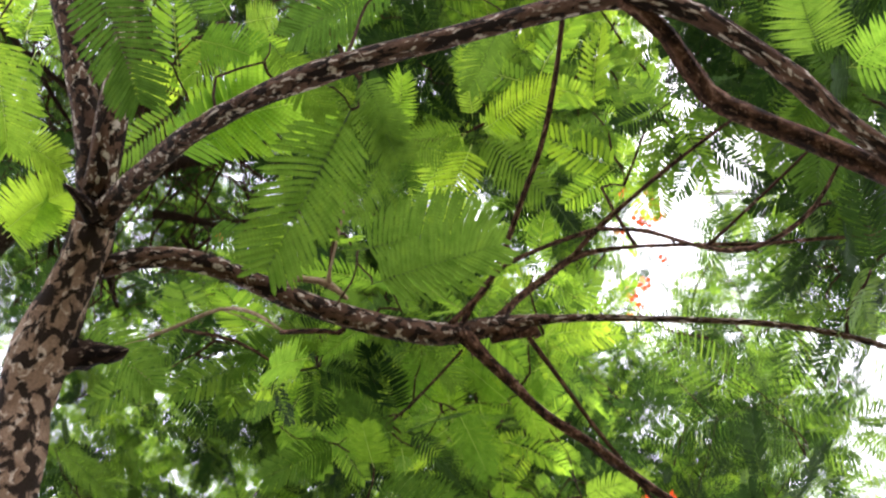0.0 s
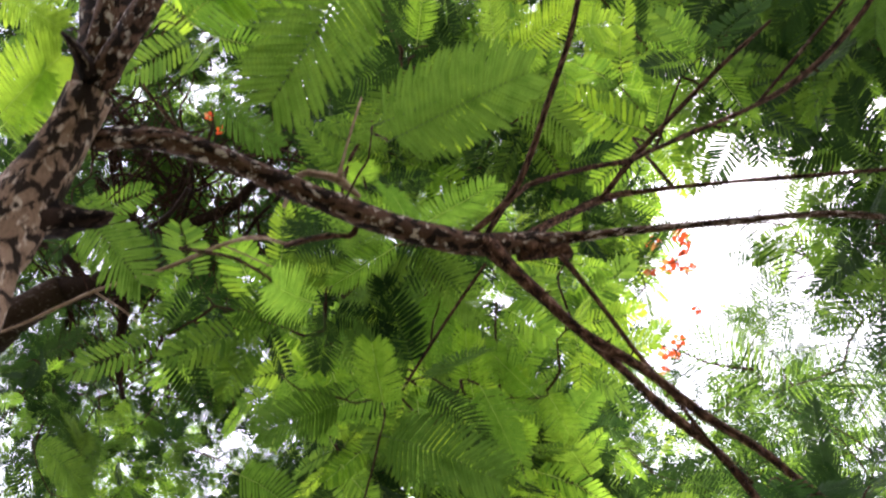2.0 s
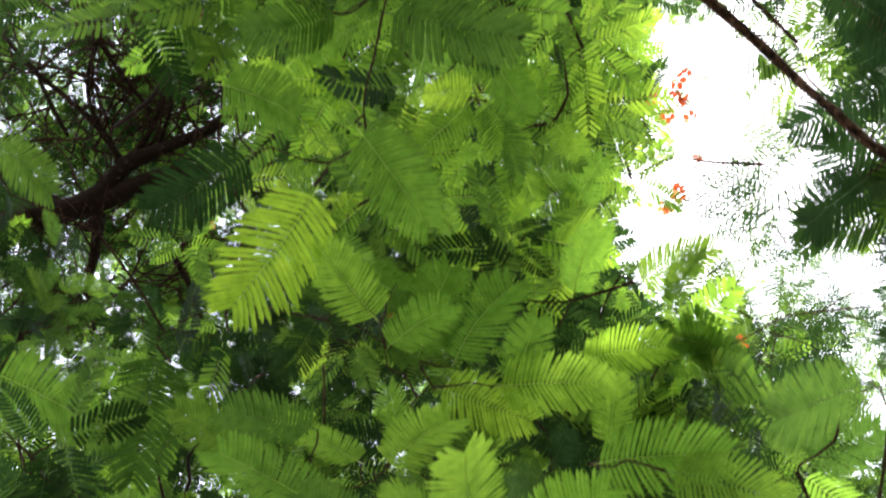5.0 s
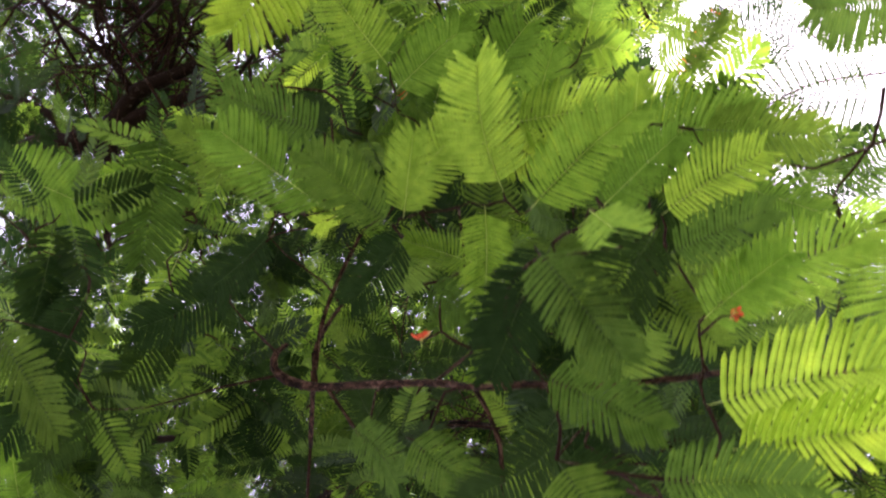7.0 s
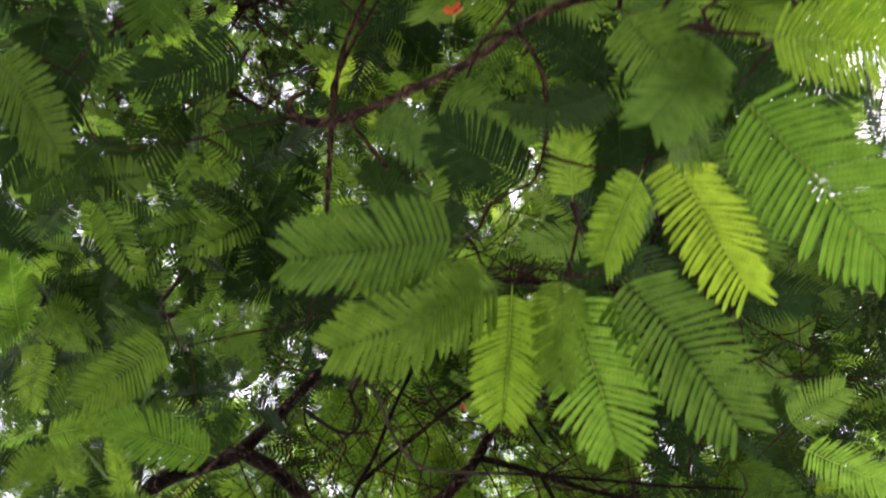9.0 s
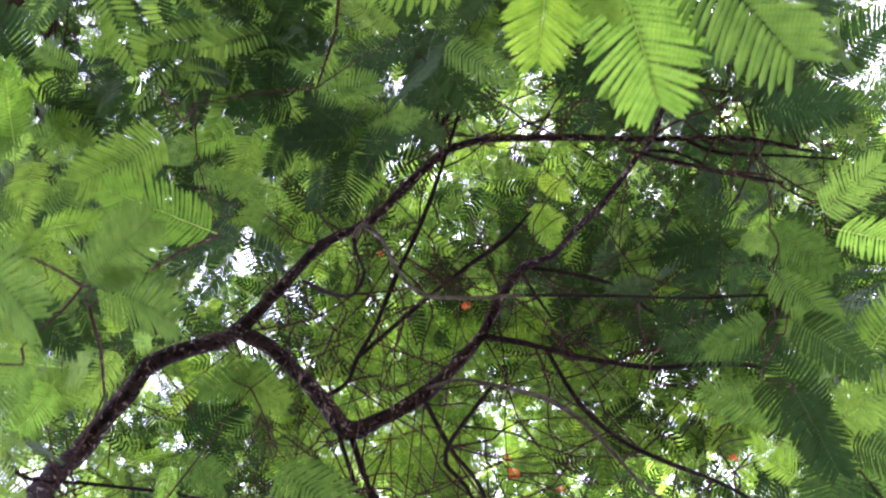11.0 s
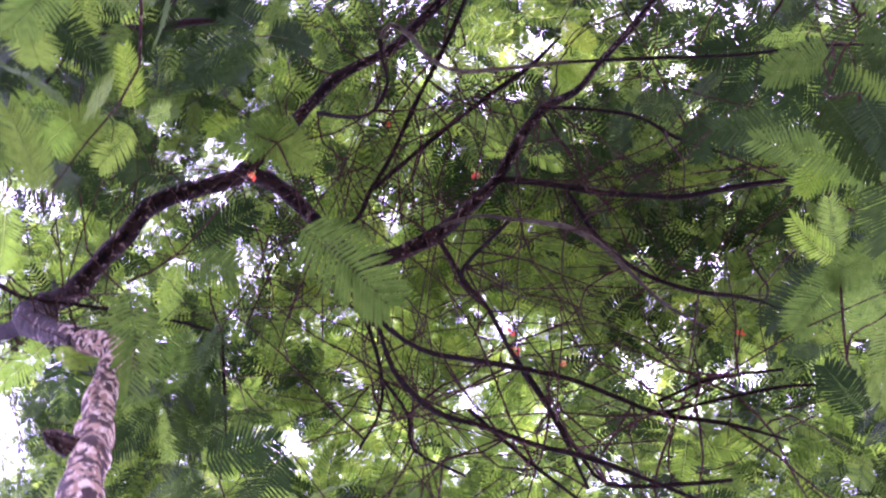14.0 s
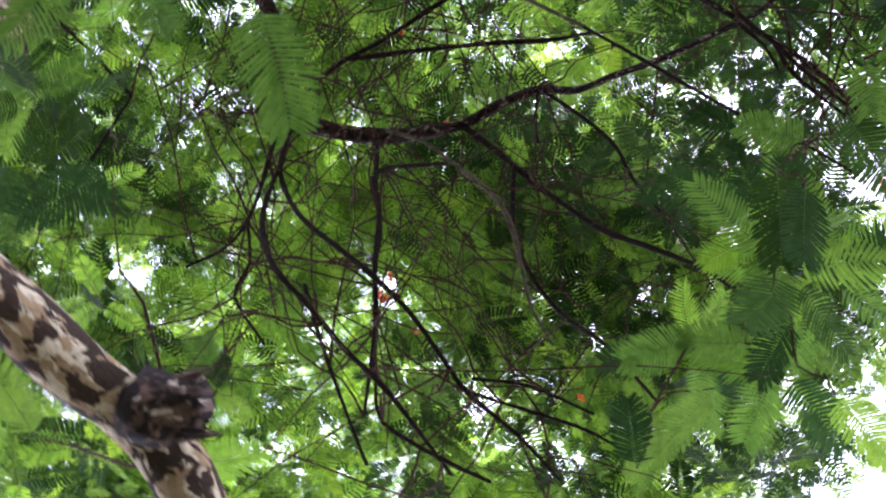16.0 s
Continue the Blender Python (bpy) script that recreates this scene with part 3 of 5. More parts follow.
TREE_C['branch', 13] = [(-2.279, 1.666, 8.000, 0.022), (-2.420, 1.858, 8.000, 0.020), (-2.745, 2.072, 8.100, 0.017)]
TREE_C['branch', 14] = [(-6.600, 3.300, 7.600, 0.110), (-4.600, 4.100, 6.500, 0.080), (-3.083, 4.582, 6.100, 0.060), (-2.708, 4.575, 6.100, 0.057), (-2.505, 4.575, 6.100, 0.050), (-2.428, 4.709, 6.130, 0.037), (-2.109, 4.719, 6.100, 0.033), (-1.799, 4.661, 6.000, 0.020), (-1.485, 4.632, 5.950, 0.012)]
TREE_C['branch', 15] = [(-2.573, 4.575, 6.100, 0.044), (-2.331, 4.524, 6.100, 0.036), (-2.072, 4.473, 6.100, 0.021)]
TREE_C['branch', 16] = [(-1.967, 4.662, 6.050, 0.013), (-1.785, 4.490, 5.900, 0.013), (-1.561, 4.242, 5.750, 0.011), (-1.431, 3.988, 5.650, 0.011), (-1.422, 3.838, 5.600, 0.009), (-1.260, 3.624, 5.600, 0.008)]
TREE_C['branch', 17] = [(-2.422, 4.719, 6.100, 0.012), (-2.573, 4.981, 6.100, 0.011), (-2.801, 5.212, 6.100, 0.010)]
TREE_C['branch', 18] = [(-2.466, 4.719, 6.100, 0.011), (-2.694, 4.789, 6.100, 0.009), (-2.977, 4.876, 6.100, 0.008)]
TREE_B = {}
TREE_B['trunk', 1] = [(0.660, 6.120, -0.050, 0.062), (0.620, 6.120, 0.800, 0.054), (0.500, 6.100, 1.600, 0.048), (0.220, 6.030, 2.200, 0.043), (-0.030, 5.950, 2.440, 0.040), (-0.160, 5.900, 2.480, 0.039), (-0.280, 5.875, 2.450, 0.037), (-0.380, 5.840, 2.420, 0.037), (-0.460, 5.805, 2.380, 0.037), (-0.570, 5.775, 2.370, 0.038), (-0.760, 5.765, 2.500, 0.040), (-0.930, 5.820, 2.760, 0.042), (-1.050, 5.865, 3.000, 0.044), (-1.180, 5.935, 3.350, 0.046), (-1.300, 5.985, 3.660, 0.047), (-1.370, 5.995, 3.850, 0.048), (-1.435, 5.985, 4.100, 0.049), (-1.465, 5.985, 4.220, 0.050), (-1.545, 5.973, 4.300, 0.050), (-1.677, 6.001, 4.420, 0.049), (-1.856, 6.038, 4.620, 0.046)]
TREE_B['limb', 1] = [(-1.677, 6.001, 4.420, 0.050), (-1.961, 6.078, 4.750, 0.056), (-2.233, 6.133, 5.100, 0.072), (-2.362, 6.176, 5.500, 0.065), (-2.395, 6.198, 5.900, 0.061), (-2.233, 5.987, 5.950, 0.058), (-2.118, 5.866, 5.950, 0.058), (-1.967, 5.677, 5.940, 0.054), (-1.705, 5.565, 5.920, 0.051), (-1.506, 5.497, 5.880, 0.047), (-1.404, 5.419, 5.840, 0.042), (-1.157, 5.167, 5.750, 0.033), (-0.908, 4.908, 5.650, 0.029), (-0.642, 4.762, 5.550, 0.026), (-0.450, 4.573, 5.450, 0.023), (-0.267, 4.406, 5.400, 0.022), (-0.086, 4.341, 5.350, 0.019), (0.233, 4.319, 5.200, 0.015), (0.610, 4.315, 5.000, 0.013), (0.980, 4.305, 4.900, 0.011), (1.268, 4.354, 4.850, 0.008)]
TREE_B['branch', 1] = [(-2.218, 6.135, 5.150, 0.054), (-2.393, 6.234, 5.300, 0.048), (-2.618, 6.342, 5.500, 0.038), (-3.099, 6.465, 5.900, 0.026)]
TREE_B['spur', 1] = [(-1.460, 5.979, 4.240, 0.040), (-1.424, 6.023, 4.260, 0.026), (-1.406, 6.071, 4.270, 0.007)]
TREE_B['limb', 2] = [(-1.447, 5.435, 5.850, 0.044), (-1.244, 5.490, 5.750, 0.043), (-1.056, 5.606, 5.650, 0.042), (-0.868, 5.744, 5.500, 0.044), (-0.738, 5.833, 5.400, 0.046), (-0.570, 5.785, 5.450, 0.041), (-0.343, 5.659, 5.500, 0.041), (-0.146, 5.467, 5.560, 0.033), (-0.048, 5.348, 5.590, 0.030), (0.041, 5.149, 5.580, 0.028), (0.145, 4.996, 5.560, 0.025), (0.275, 4.908, 5.420, 0.018), (0.361, 4.760, 5.280, 0.017), (0.465, 4.598, 5.100, 0.015), (0.556, 4.405, 4.950, 0.013), (0.599, 4.318, 4.850, 0.012), (0.621, 4.153, 4.750, 0.010), (0.660, 3.891, 4.600, 0.007)]
TREE_B['branch', 2] = [(-0.728, 5.850, 5.400, 0.018), (-0.627, 6.012, 5.200, 0.015), (-0.530, 6.066, 5.050, 0.013), (-0.368, 6.074, 4.800, 0.012), (-0.135, 6.040, 4.600, 0.011), (0.013, 6.020, 4.480, 0.012), (0.189, 6.038, 4.450, 0.011), (0.395, 6.104, 4.450, 0.010), (0.570, 6.160, 4.450, 0.010), (0.808, 6.162, 4.400, 0.008), (1.034, 6.193, 4.350, 0.005)]
TREE_B['branch', 3] = [(0.556, 6.160, 4.450, 0.008), (0.733, 6.079, 4.400, 0.007), (0.942, 5.971, 4.300, 0.007), (1.083, 5.933, 4.250, 0.005)]
TREE_B['branch', 4] = [(-0.629, 5.999, 5.220, 0.015), (-0.547, 6.141, 4.950, 0.013), (-0.460, 6.206, 4.750, 0.014), (-0.312, 6.229, 4.500, 0.013), (-0.136, 6.235, 4.400, 0.012), (0.074, 6.258, 4.300, 0.011), (0.268, 6.255, 4.200, 0.010), (0.601, 6.293, 4.000, 0.007)]
TREE_B['branch', 5] = [(0.000, 5.550, 5.350, 0.012), (-0.233, 5.743, 4.950, 0.011), (-0.135, 5.839, 4.800, 0.011), (-0.022, 5.991, 4.600, 0.010), (0.089, 6.115, 4.500, 0.009), (0.199, 6.279, 4.400, 0.008), (0.302, 6.465, 4.400, 0.007)]
TREE_B['branch', 6] = [(-0.057, 5.374, 5.590, 0.018), (0.159, 5.369, 5.450, 0.017), (0.387, 5.381, 5.300, 0.015), (0.501, 5.375, 5.200, 0.015), (0.723, 5.356, 5.050, 0.013), (0.893, 5.289, 4.900, 0.012), (1.069, 5.230, 4.700, 0.009), (1.232, 5.225, 4.400, 0.006)]
TREE_B['branch', 7] = [(0.263, 5.384, 5.380, 0.012), (0.413, 5.596, 5.200, 0.012), (0.574, 5.704, 5.050, 0.011), (0.767, 5.749, 4.900, 0.011), (0.923, 5.708, 4.600, 0.009), (1.101, 5.722, 4.300, 0.006)]
TREE_B['dead_branch', 8] = [(-0.340, 5.618, 5.450, 0.011), (-0.174, 5.549, 5.400, 0.011), (-0.013, 5.538, 5.300, 0.011), (0.230, 5.531, 5.100, 0.013), (0.372, 5.584, 5.000, 0.012), (0.511, 5.696, 4.900, 0.010), (0.628, 5.789, 4.750, 0.008), (0.752, 5.835, 4.600, 0.005)]
TREE_B['branch', 9] = [(-0.870, 5.703, 5.550, 0.012), (-0.759, 5.608, 5.500, 0.012), (-0.702, 5.467, 5.450, 0.013), (-0.606, 5.286, 5.400, 0.012), (-0.491, 5.004, 5.350, 0.012), (-0.380, 4.761, 5.300, 0.011), (-0.275, 4.473, 5.300, 0.009), (-0.198, 4.219, 5.300, 0.007)]
TREE_B['branch', 10] = [(-0.688, 5.452, 5.450, 0.013), (-0.415, 5.194, 5.400, 0.012), (-0.153, 4.961, 5.350, 0.011), (0.022, 4.820, 5.300, 0.010), (0.158, 4.670, 5.300, 0.007)]
TREE_B['branch', 11] = [(-1.004, 5.100, 5.620, 0.011), (-0.800, 5.105, 5.350, 0.010), (-0.680, 5.065, 5.200, 0.009), (-0.620, 4.939, 5.100, 0.009), (-0.643, 4.842, 5.020, 0.009), (-0.652, 4.760, 4.980, 0.010)]
TREE_B['dead_branch', 11] = [(-0.652, 4.760, 4.980, 0.010), (-0.612, 4.701, 4.970, 0.011), (-0.523, 4.745, 4.900, 0.010), (-0.444, 4.837, 4.700, 0.010), (-0.332, 4.897, 4.500, 0.008), (-0.191, 4.890, 4.400, 0.007), (0.056, 4.852, 4.300, 0.007)]
TREE_B['branch', 27] = [(0.056, 4.852, 4.300, 0.007), (0.324, 4.827, 4.200, 0.006), (0.571, 4.807, 4.100, 0.006), (0.795, 4.771, 4.000, 0.005), (0.933, 4.767, 3.900, 0.004)]
TREE_B['branch', 12] = [(-2.900, 5.900, 5.600, 0.012), (-2.414, 6.067, 5.300, 0.010), (-2.054, 6.108, 5.300, 0.010), (-1.664, 6.148, 5.300, 0.009), (-1.384, 6.203, 5.300, 0.009)]
TREE_B['branch', 13] = [(-1.384, 6.203, 5.300, 0.008), (-1.343, 6.413, 5.200, 0.008), (-1.298, 6.718, 5.100, 0.007)]
TREE_B['branch', 14] = [(0.175, 4.993, 5.550, 0.011), (0.376, 4.992, 5.400, 0.010), (0.562, 5.017, 5.250, 0.010), (0.686, 5.093, 5.100, 0.008), (0.878, 5.154, 4.900, 0.007)]
TREE_B['branch', 15] = [(0.133, 5.009, 5.550, 0.009), (0.221, 5.144, 5.500, 0.008), (0.282, 5.217, 5.400, 0.007)]
TREE_B['branch', 16] = [(-0.280, 4.420, 5.400, 0.011), (-0.302, 4.251, 5.400, 0.010), (-0.286, 4.057, 5.400, 0.009)]
TREE_B['branch', 17] = [(-0.295, 4.289, 5.400, 0.010), (-0.226, 4.182, 5.400, 0.009), (-0.221, 4.028, 5.400, 0.007)]
TREE_B['branch', 18] = [(0.597, 4.360, 4.900, 0.009), (0.721, 4.367, 4.880, 0.008), (0.833, 4.420, 4.850, 0.006)]
TREE_B['branch', 19] = [(0.762, 4.312, 4.950, 0.009), (0.904, 4.366, 4.930, 0.009), (1.177, 4.374, 4.900, 0.007), (1.366, 4.383, 4.850, 0.006)]
TREE_B['branch', 20] = [(-0.797, 5.834, 5.400, 0.013), (-0.586, 6.187, 5.000, 0.009), (-0.559, 6.388, 4.900, 0.008), (-0.638, 6.544, 4.800, 0.007)]
TREE_B['branch', 21] = [(-0.552, 6.250, 4.900, 0.008), (-0.429, 6.368, 4.800, 0.008), (-0.392, 6.506, 4.750, 0.007), (-0.170, 6.541, 4.600, 0.005)]
TREE_B['branch', 22] = [(-0.185, 6.210, 4.500, 0.008), (0.000, 6.324, 4.400, 0.008), (0.207, 6.438, 4.300, 0.007), (0.391, 6.527, 4.200, 0.007)]
TREE_B['branch', 23] = [(0.138, 6.187, 4.480, 0.010), (0.241, 6.305, 4.400, 0.009), (0.364, 6.417, 4.350, 0.009), (0.639, 6.375, 4.300, 0.008), (0.800, 6.322, 4.250, 0.007)]
TREE_B['branch', 24] = [(-0.341, 5.680, 5.400, 0.012), (-0.212, 5.833, 5.200, 0.012), (-0.083, 5.954, 5.100, 0.010), (0.035, 6.121, 4.900, 0.010), (0.210, 6.286, 4.500, 0.009)]
TREE_B['branch', 25] = [(0.490, 4.356, 4.800, 0.008), (0.659, 4.391, 4.700, 0.008), (0.817, 4.426, 4.600, 0.008), (1.012, 4.455, 4.500, 0.006)]
TREE_B['branch', 26] = [(0.538, 6.089, 4.400, 0.007), (0.710, 5.972, 4.350, 0.007), (0.951, 5.900, 4.300, 0.006)]
TREE_B['stub', 1] = [(-0.190, 5.900, 2.466, 0.026), (-0.180, 5.872, 2.456, 0.037), (-0.166, 5.846, 2.448, 0.034), (-0.152, 5.826, 2.444, 0.030), (-0.141, 5.812, 2.442, 0.030), (-0.136, 5.806, 2.441, 0.026), (-0.144, 5.818, 2.442, 0.012)]
TREE_B['spur', 2] = [(-0.165, 5.815, 2.452, 0.017), (-0.168, 5.795, 2.446, 0.009), (-0.152, 5.765, 2.440, 0.002)]
TREE_B['spur', 4] = [(-1.220, 5.925, 3.330, 0.030), (-1.262, 5.895, 3.320, 0.024), (-1.285, 5.880, 3.315, 0.006)]
TREE_B['spur', 3] = [(-0.135, 5.848, 2.440, 0.020), (-0.118, 5.842, 2.440, 0.010), (-0.095, 5.828, 2.440, 0.002)]

TREES = {"tree_a": TREE_A, "tree_b": TREE_B, "tree_c": TREE_C}
LABELS = {"tree_a": "leaning flame tree with lichen-spotted brown bark and feathery leaves",
          "tree_b": "flame tree with bowed pale mottled trunk and dark forking limbs",
          "tree_c": "tall dark-barked flame tree with a dense shady crown"}
OWNER, NODES = [], []
tree_of = {}
for key, boughs in TREES.items():
    base = tuple(boughs["trunk", 1][0][:2]) + (0.0,)
    tree = thing("flame_tree", base, LABELS[key], "tree", "flame trees")
    tree_of[key] = tree
    for seed, ((name, n), knots) in enumerate(boughs.items()):
        rows = curve_through(knots, 0.015 if name == "stub" else 0.05 if key != "tree_c" else 0.12)
        thick = max(k[3] for k in knots)
        sides = 14 if name == "trunk" else 10 if thick > 0.02 else 7
        verts, quads = tube(rows, sides, 0.28 if name == "stub" else 0.10 if thick > 0.02 else 0.13, seed)
        if name == "branch" and key != "tree_c" and thick < 0.03:
            scars = np.random.default_rng(seed + 50)
            for row, ahead in zip(rows[2:-1:2], rows[3::2]):
                if scars.random() < 0.45:
                    continue
                out = np.cross(ahead[:3] - row[:3], scars.normal(0, 1, 3))
                out = out / (np.linalg.norm(out) + 1e-9) + 0.5 * (ahead[:3] - row[:3]) / (np.linalg.norm(ahead[:3] - row[:3]) + 1e-9)
                long = scars.uniform(0.008, 0.022) + row[3]
                spike = np.array([(*row[:3], 0.0045), (*(row[:3] + out * long * 0.7), 0.003), (*(row[:3] + out * long), 0.0015)])
                v2, q2 = tube(spike, 4, 0, 0, len(verts))
                verts = np.vstack([verts, v2])
                quads = list(quads) + q2
        if name == "dead_branch":
            bark = BARK["dead" if key == "tree_a" else "dead_grey"]
        elif name == "trunk":
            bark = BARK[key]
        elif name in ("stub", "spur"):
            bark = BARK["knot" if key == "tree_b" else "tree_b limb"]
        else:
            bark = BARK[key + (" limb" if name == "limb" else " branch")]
        me = mesh_from(name, verts, quads, [bark])
        far = np.concatenate([[0.0], np.cumsum(np.linalg.norm(np.diff(rows[:, :3], axis=0), axis=1))]) + 3.7 * seed
        turn = np.linspace(0, 2 * np.pi, sides, endpoint=False)
        grain = np.zeros((len(verts), 3))
        grain[:len(rows) * sides] = np.stack(np.broadcast_arrays(far[:, None], np.cos(turn)[None], np.sin(turn)[None]), -1).reshape(-1, 3)
        me.attributes.new("grain", "FLOAT_VECTOR", "POINT").data.foreach_set("vector", grain.ravel())
        part(name, me, tree)
        if name in ("branch", "limb"):
            for row in rows[:: 3 if key != "tree_c" else 1]:
                NODES.append(row)
                OWNER.append(key)

# ---- leaves ----
STALKS = [leaf_arrays(*shape) for shape in ((24, 0.58, 0.5, 1, 6), (23, 0.64, 1.1, 2, 6), (25, 0.54, 0.15, 3, 6), (22, 0.68, 0.8, 4, 6), (23, 0.62, 1.7, 8, 6), (25, 0.58, 0.9, 9, 6))]
FINE = [leaf_arrays(*shape) for shape in ((21, 0.56, 0.5, 21, 3), (20, 0.62, 1.1, 22, 3), (22, 0.52, 0.15, 23, 3), (19, 0.66, 0.8, 24, 3), (20, 0.60, 1.7, 28, 3), (22, 0.56, 0.9, 29, 3))]
LEAF_MESH = [[mesh_from("leaf", v, p, [LEAF[tone], RACHIS if tone > 1 else SHADED_RACHIS], i, u) for v, p, i, u in STALKS] for tone in range(4)]
FINE_MESH = [[mesh_from("leaf", v, p, [LEAF[tone], RACHIS if tone > 1 else SHADED_RACHIS], i, u) for v, p, i, u in FINE] for tone in range(4)]
FAR = [leaf_arrays(*shape) for shape in ((10, 0.5, 0.6, 15, -1), (10, 0.54, 1.2, 16, -1), (11, 0.46, 0.2, 17, -1))]
SIMPLE = [leaf_arrays(*shape) for shape in ((15, 0.5, 0.6, 5, 0), (14, 0.54, 1.2, 6, 0), (16, 0.46, 0.2, 7, 0))]
# open leaves with thin pinnae, thinned further to put sky glare into the shape
LACE = [leaf_arrays(*shape) for shape in ((17, 0.5, 0.5, 31, 0, 0.34), (16, 0.56, 1.0, 32, 0, 0.28), (18, 0.46, 0.2, 33, 0, 0.31))]


def leaf_pose(base, tip, roll):
    """Pose and length of a leaf from its base to its tip, its face turned up and rolled a little."""
    b, way = Vector(base), Vector(tip) - Vector(base)
    y = way.normalized()
    x = y.cross(Vector((0, 0, 1))).normalized()
    x = Matrix.Rotation(roll, 3, y) @ x
    z = x.cross(y)
    m = Matrix((x, y, z)).transposed().to_4x4()
    return Matrix.Translation(b) @ m, way.length


def place_leaf(tree, m, length, tone, shape, meshes):
    ob = new("leaf", meshes[tone][shape % 6])
    ob.parent = tree
    ob.matrix_parent_inverse = Matrix.Translation(tree["base"]).inverted()
    ob.matrix_basis = m @ Matrix.Diagonal((length, length, length, 1))
    return ob


# leaves hanging low over the path: base, tip, tone and, where they stand on edge, roll
# tone puts shade (0) or backlight (2, 3) into the leaf colour
SPRAYS = []
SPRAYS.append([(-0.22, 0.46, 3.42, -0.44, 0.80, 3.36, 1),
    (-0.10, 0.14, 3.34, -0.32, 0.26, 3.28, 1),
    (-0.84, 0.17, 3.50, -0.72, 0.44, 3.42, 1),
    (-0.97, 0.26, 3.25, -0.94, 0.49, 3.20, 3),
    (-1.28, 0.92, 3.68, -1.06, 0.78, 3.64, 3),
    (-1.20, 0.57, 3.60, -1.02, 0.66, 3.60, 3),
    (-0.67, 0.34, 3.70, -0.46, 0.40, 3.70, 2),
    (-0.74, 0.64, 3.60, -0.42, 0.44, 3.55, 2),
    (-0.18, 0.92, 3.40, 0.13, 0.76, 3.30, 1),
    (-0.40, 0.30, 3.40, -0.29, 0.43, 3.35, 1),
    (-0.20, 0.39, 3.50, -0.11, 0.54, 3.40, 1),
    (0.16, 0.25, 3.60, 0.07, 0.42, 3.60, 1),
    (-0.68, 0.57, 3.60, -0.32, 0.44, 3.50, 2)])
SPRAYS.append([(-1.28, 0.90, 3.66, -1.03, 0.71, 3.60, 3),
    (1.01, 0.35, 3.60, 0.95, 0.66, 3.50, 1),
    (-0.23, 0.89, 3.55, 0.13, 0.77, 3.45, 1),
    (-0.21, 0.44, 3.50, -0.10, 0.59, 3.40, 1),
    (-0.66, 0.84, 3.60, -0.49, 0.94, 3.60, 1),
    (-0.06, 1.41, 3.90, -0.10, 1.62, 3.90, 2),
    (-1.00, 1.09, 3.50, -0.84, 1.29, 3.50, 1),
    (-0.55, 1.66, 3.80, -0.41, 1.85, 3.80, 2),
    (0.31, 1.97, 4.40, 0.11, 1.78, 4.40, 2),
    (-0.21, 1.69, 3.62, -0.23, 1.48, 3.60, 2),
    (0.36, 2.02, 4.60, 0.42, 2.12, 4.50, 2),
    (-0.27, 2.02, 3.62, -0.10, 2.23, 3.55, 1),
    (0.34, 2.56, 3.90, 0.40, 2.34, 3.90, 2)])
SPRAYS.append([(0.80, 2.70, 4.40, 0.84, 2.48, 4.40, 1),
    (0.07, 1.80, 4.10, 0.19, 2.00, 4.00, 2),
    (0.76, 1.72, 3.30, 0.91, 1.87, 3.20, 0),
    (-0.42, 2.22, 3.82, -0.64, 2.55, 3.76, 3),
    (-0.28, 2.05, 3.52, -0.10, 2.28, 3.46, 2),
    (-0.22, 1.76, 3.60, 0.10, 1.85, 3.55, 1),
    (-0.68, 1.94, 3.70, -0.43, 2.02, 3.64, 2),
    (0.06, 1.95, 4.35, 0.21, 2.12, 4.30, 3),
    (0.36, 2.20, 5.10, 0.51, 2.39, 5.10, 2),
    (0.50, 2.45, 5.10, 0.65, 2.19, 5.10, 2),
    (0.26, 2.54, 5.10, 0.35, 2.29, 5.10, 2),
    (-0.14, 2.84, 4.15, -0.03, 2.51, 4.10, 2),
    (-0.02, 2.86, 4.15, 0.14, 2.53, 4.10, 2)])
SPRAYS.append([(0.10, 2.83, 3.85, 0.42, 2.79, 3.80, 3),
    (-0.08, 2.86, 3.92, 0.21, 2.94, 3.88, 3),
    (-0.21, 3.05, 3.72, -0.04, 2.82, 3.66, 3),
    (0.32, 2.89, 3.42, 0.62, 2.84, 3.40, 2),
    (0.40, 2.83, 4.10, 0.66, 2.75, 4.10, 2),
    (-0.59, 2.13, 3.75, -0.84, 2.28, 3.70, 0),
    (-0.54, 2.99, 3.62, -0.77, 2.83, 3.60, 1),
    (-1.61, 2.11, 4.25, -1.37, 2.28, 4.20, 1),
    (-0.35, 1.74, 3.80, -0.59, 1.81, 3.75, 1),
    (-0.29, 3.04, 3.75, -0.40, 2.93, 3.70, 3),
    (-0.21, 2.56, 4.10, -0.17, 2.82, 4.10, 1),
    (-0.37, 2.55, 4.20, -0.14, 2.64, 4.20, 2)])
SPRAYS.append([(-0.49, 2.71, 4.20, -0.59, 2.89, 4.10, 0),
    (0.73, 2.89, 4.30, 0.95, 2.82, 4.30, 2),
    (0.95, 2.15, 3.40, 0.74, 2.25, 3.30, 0)])
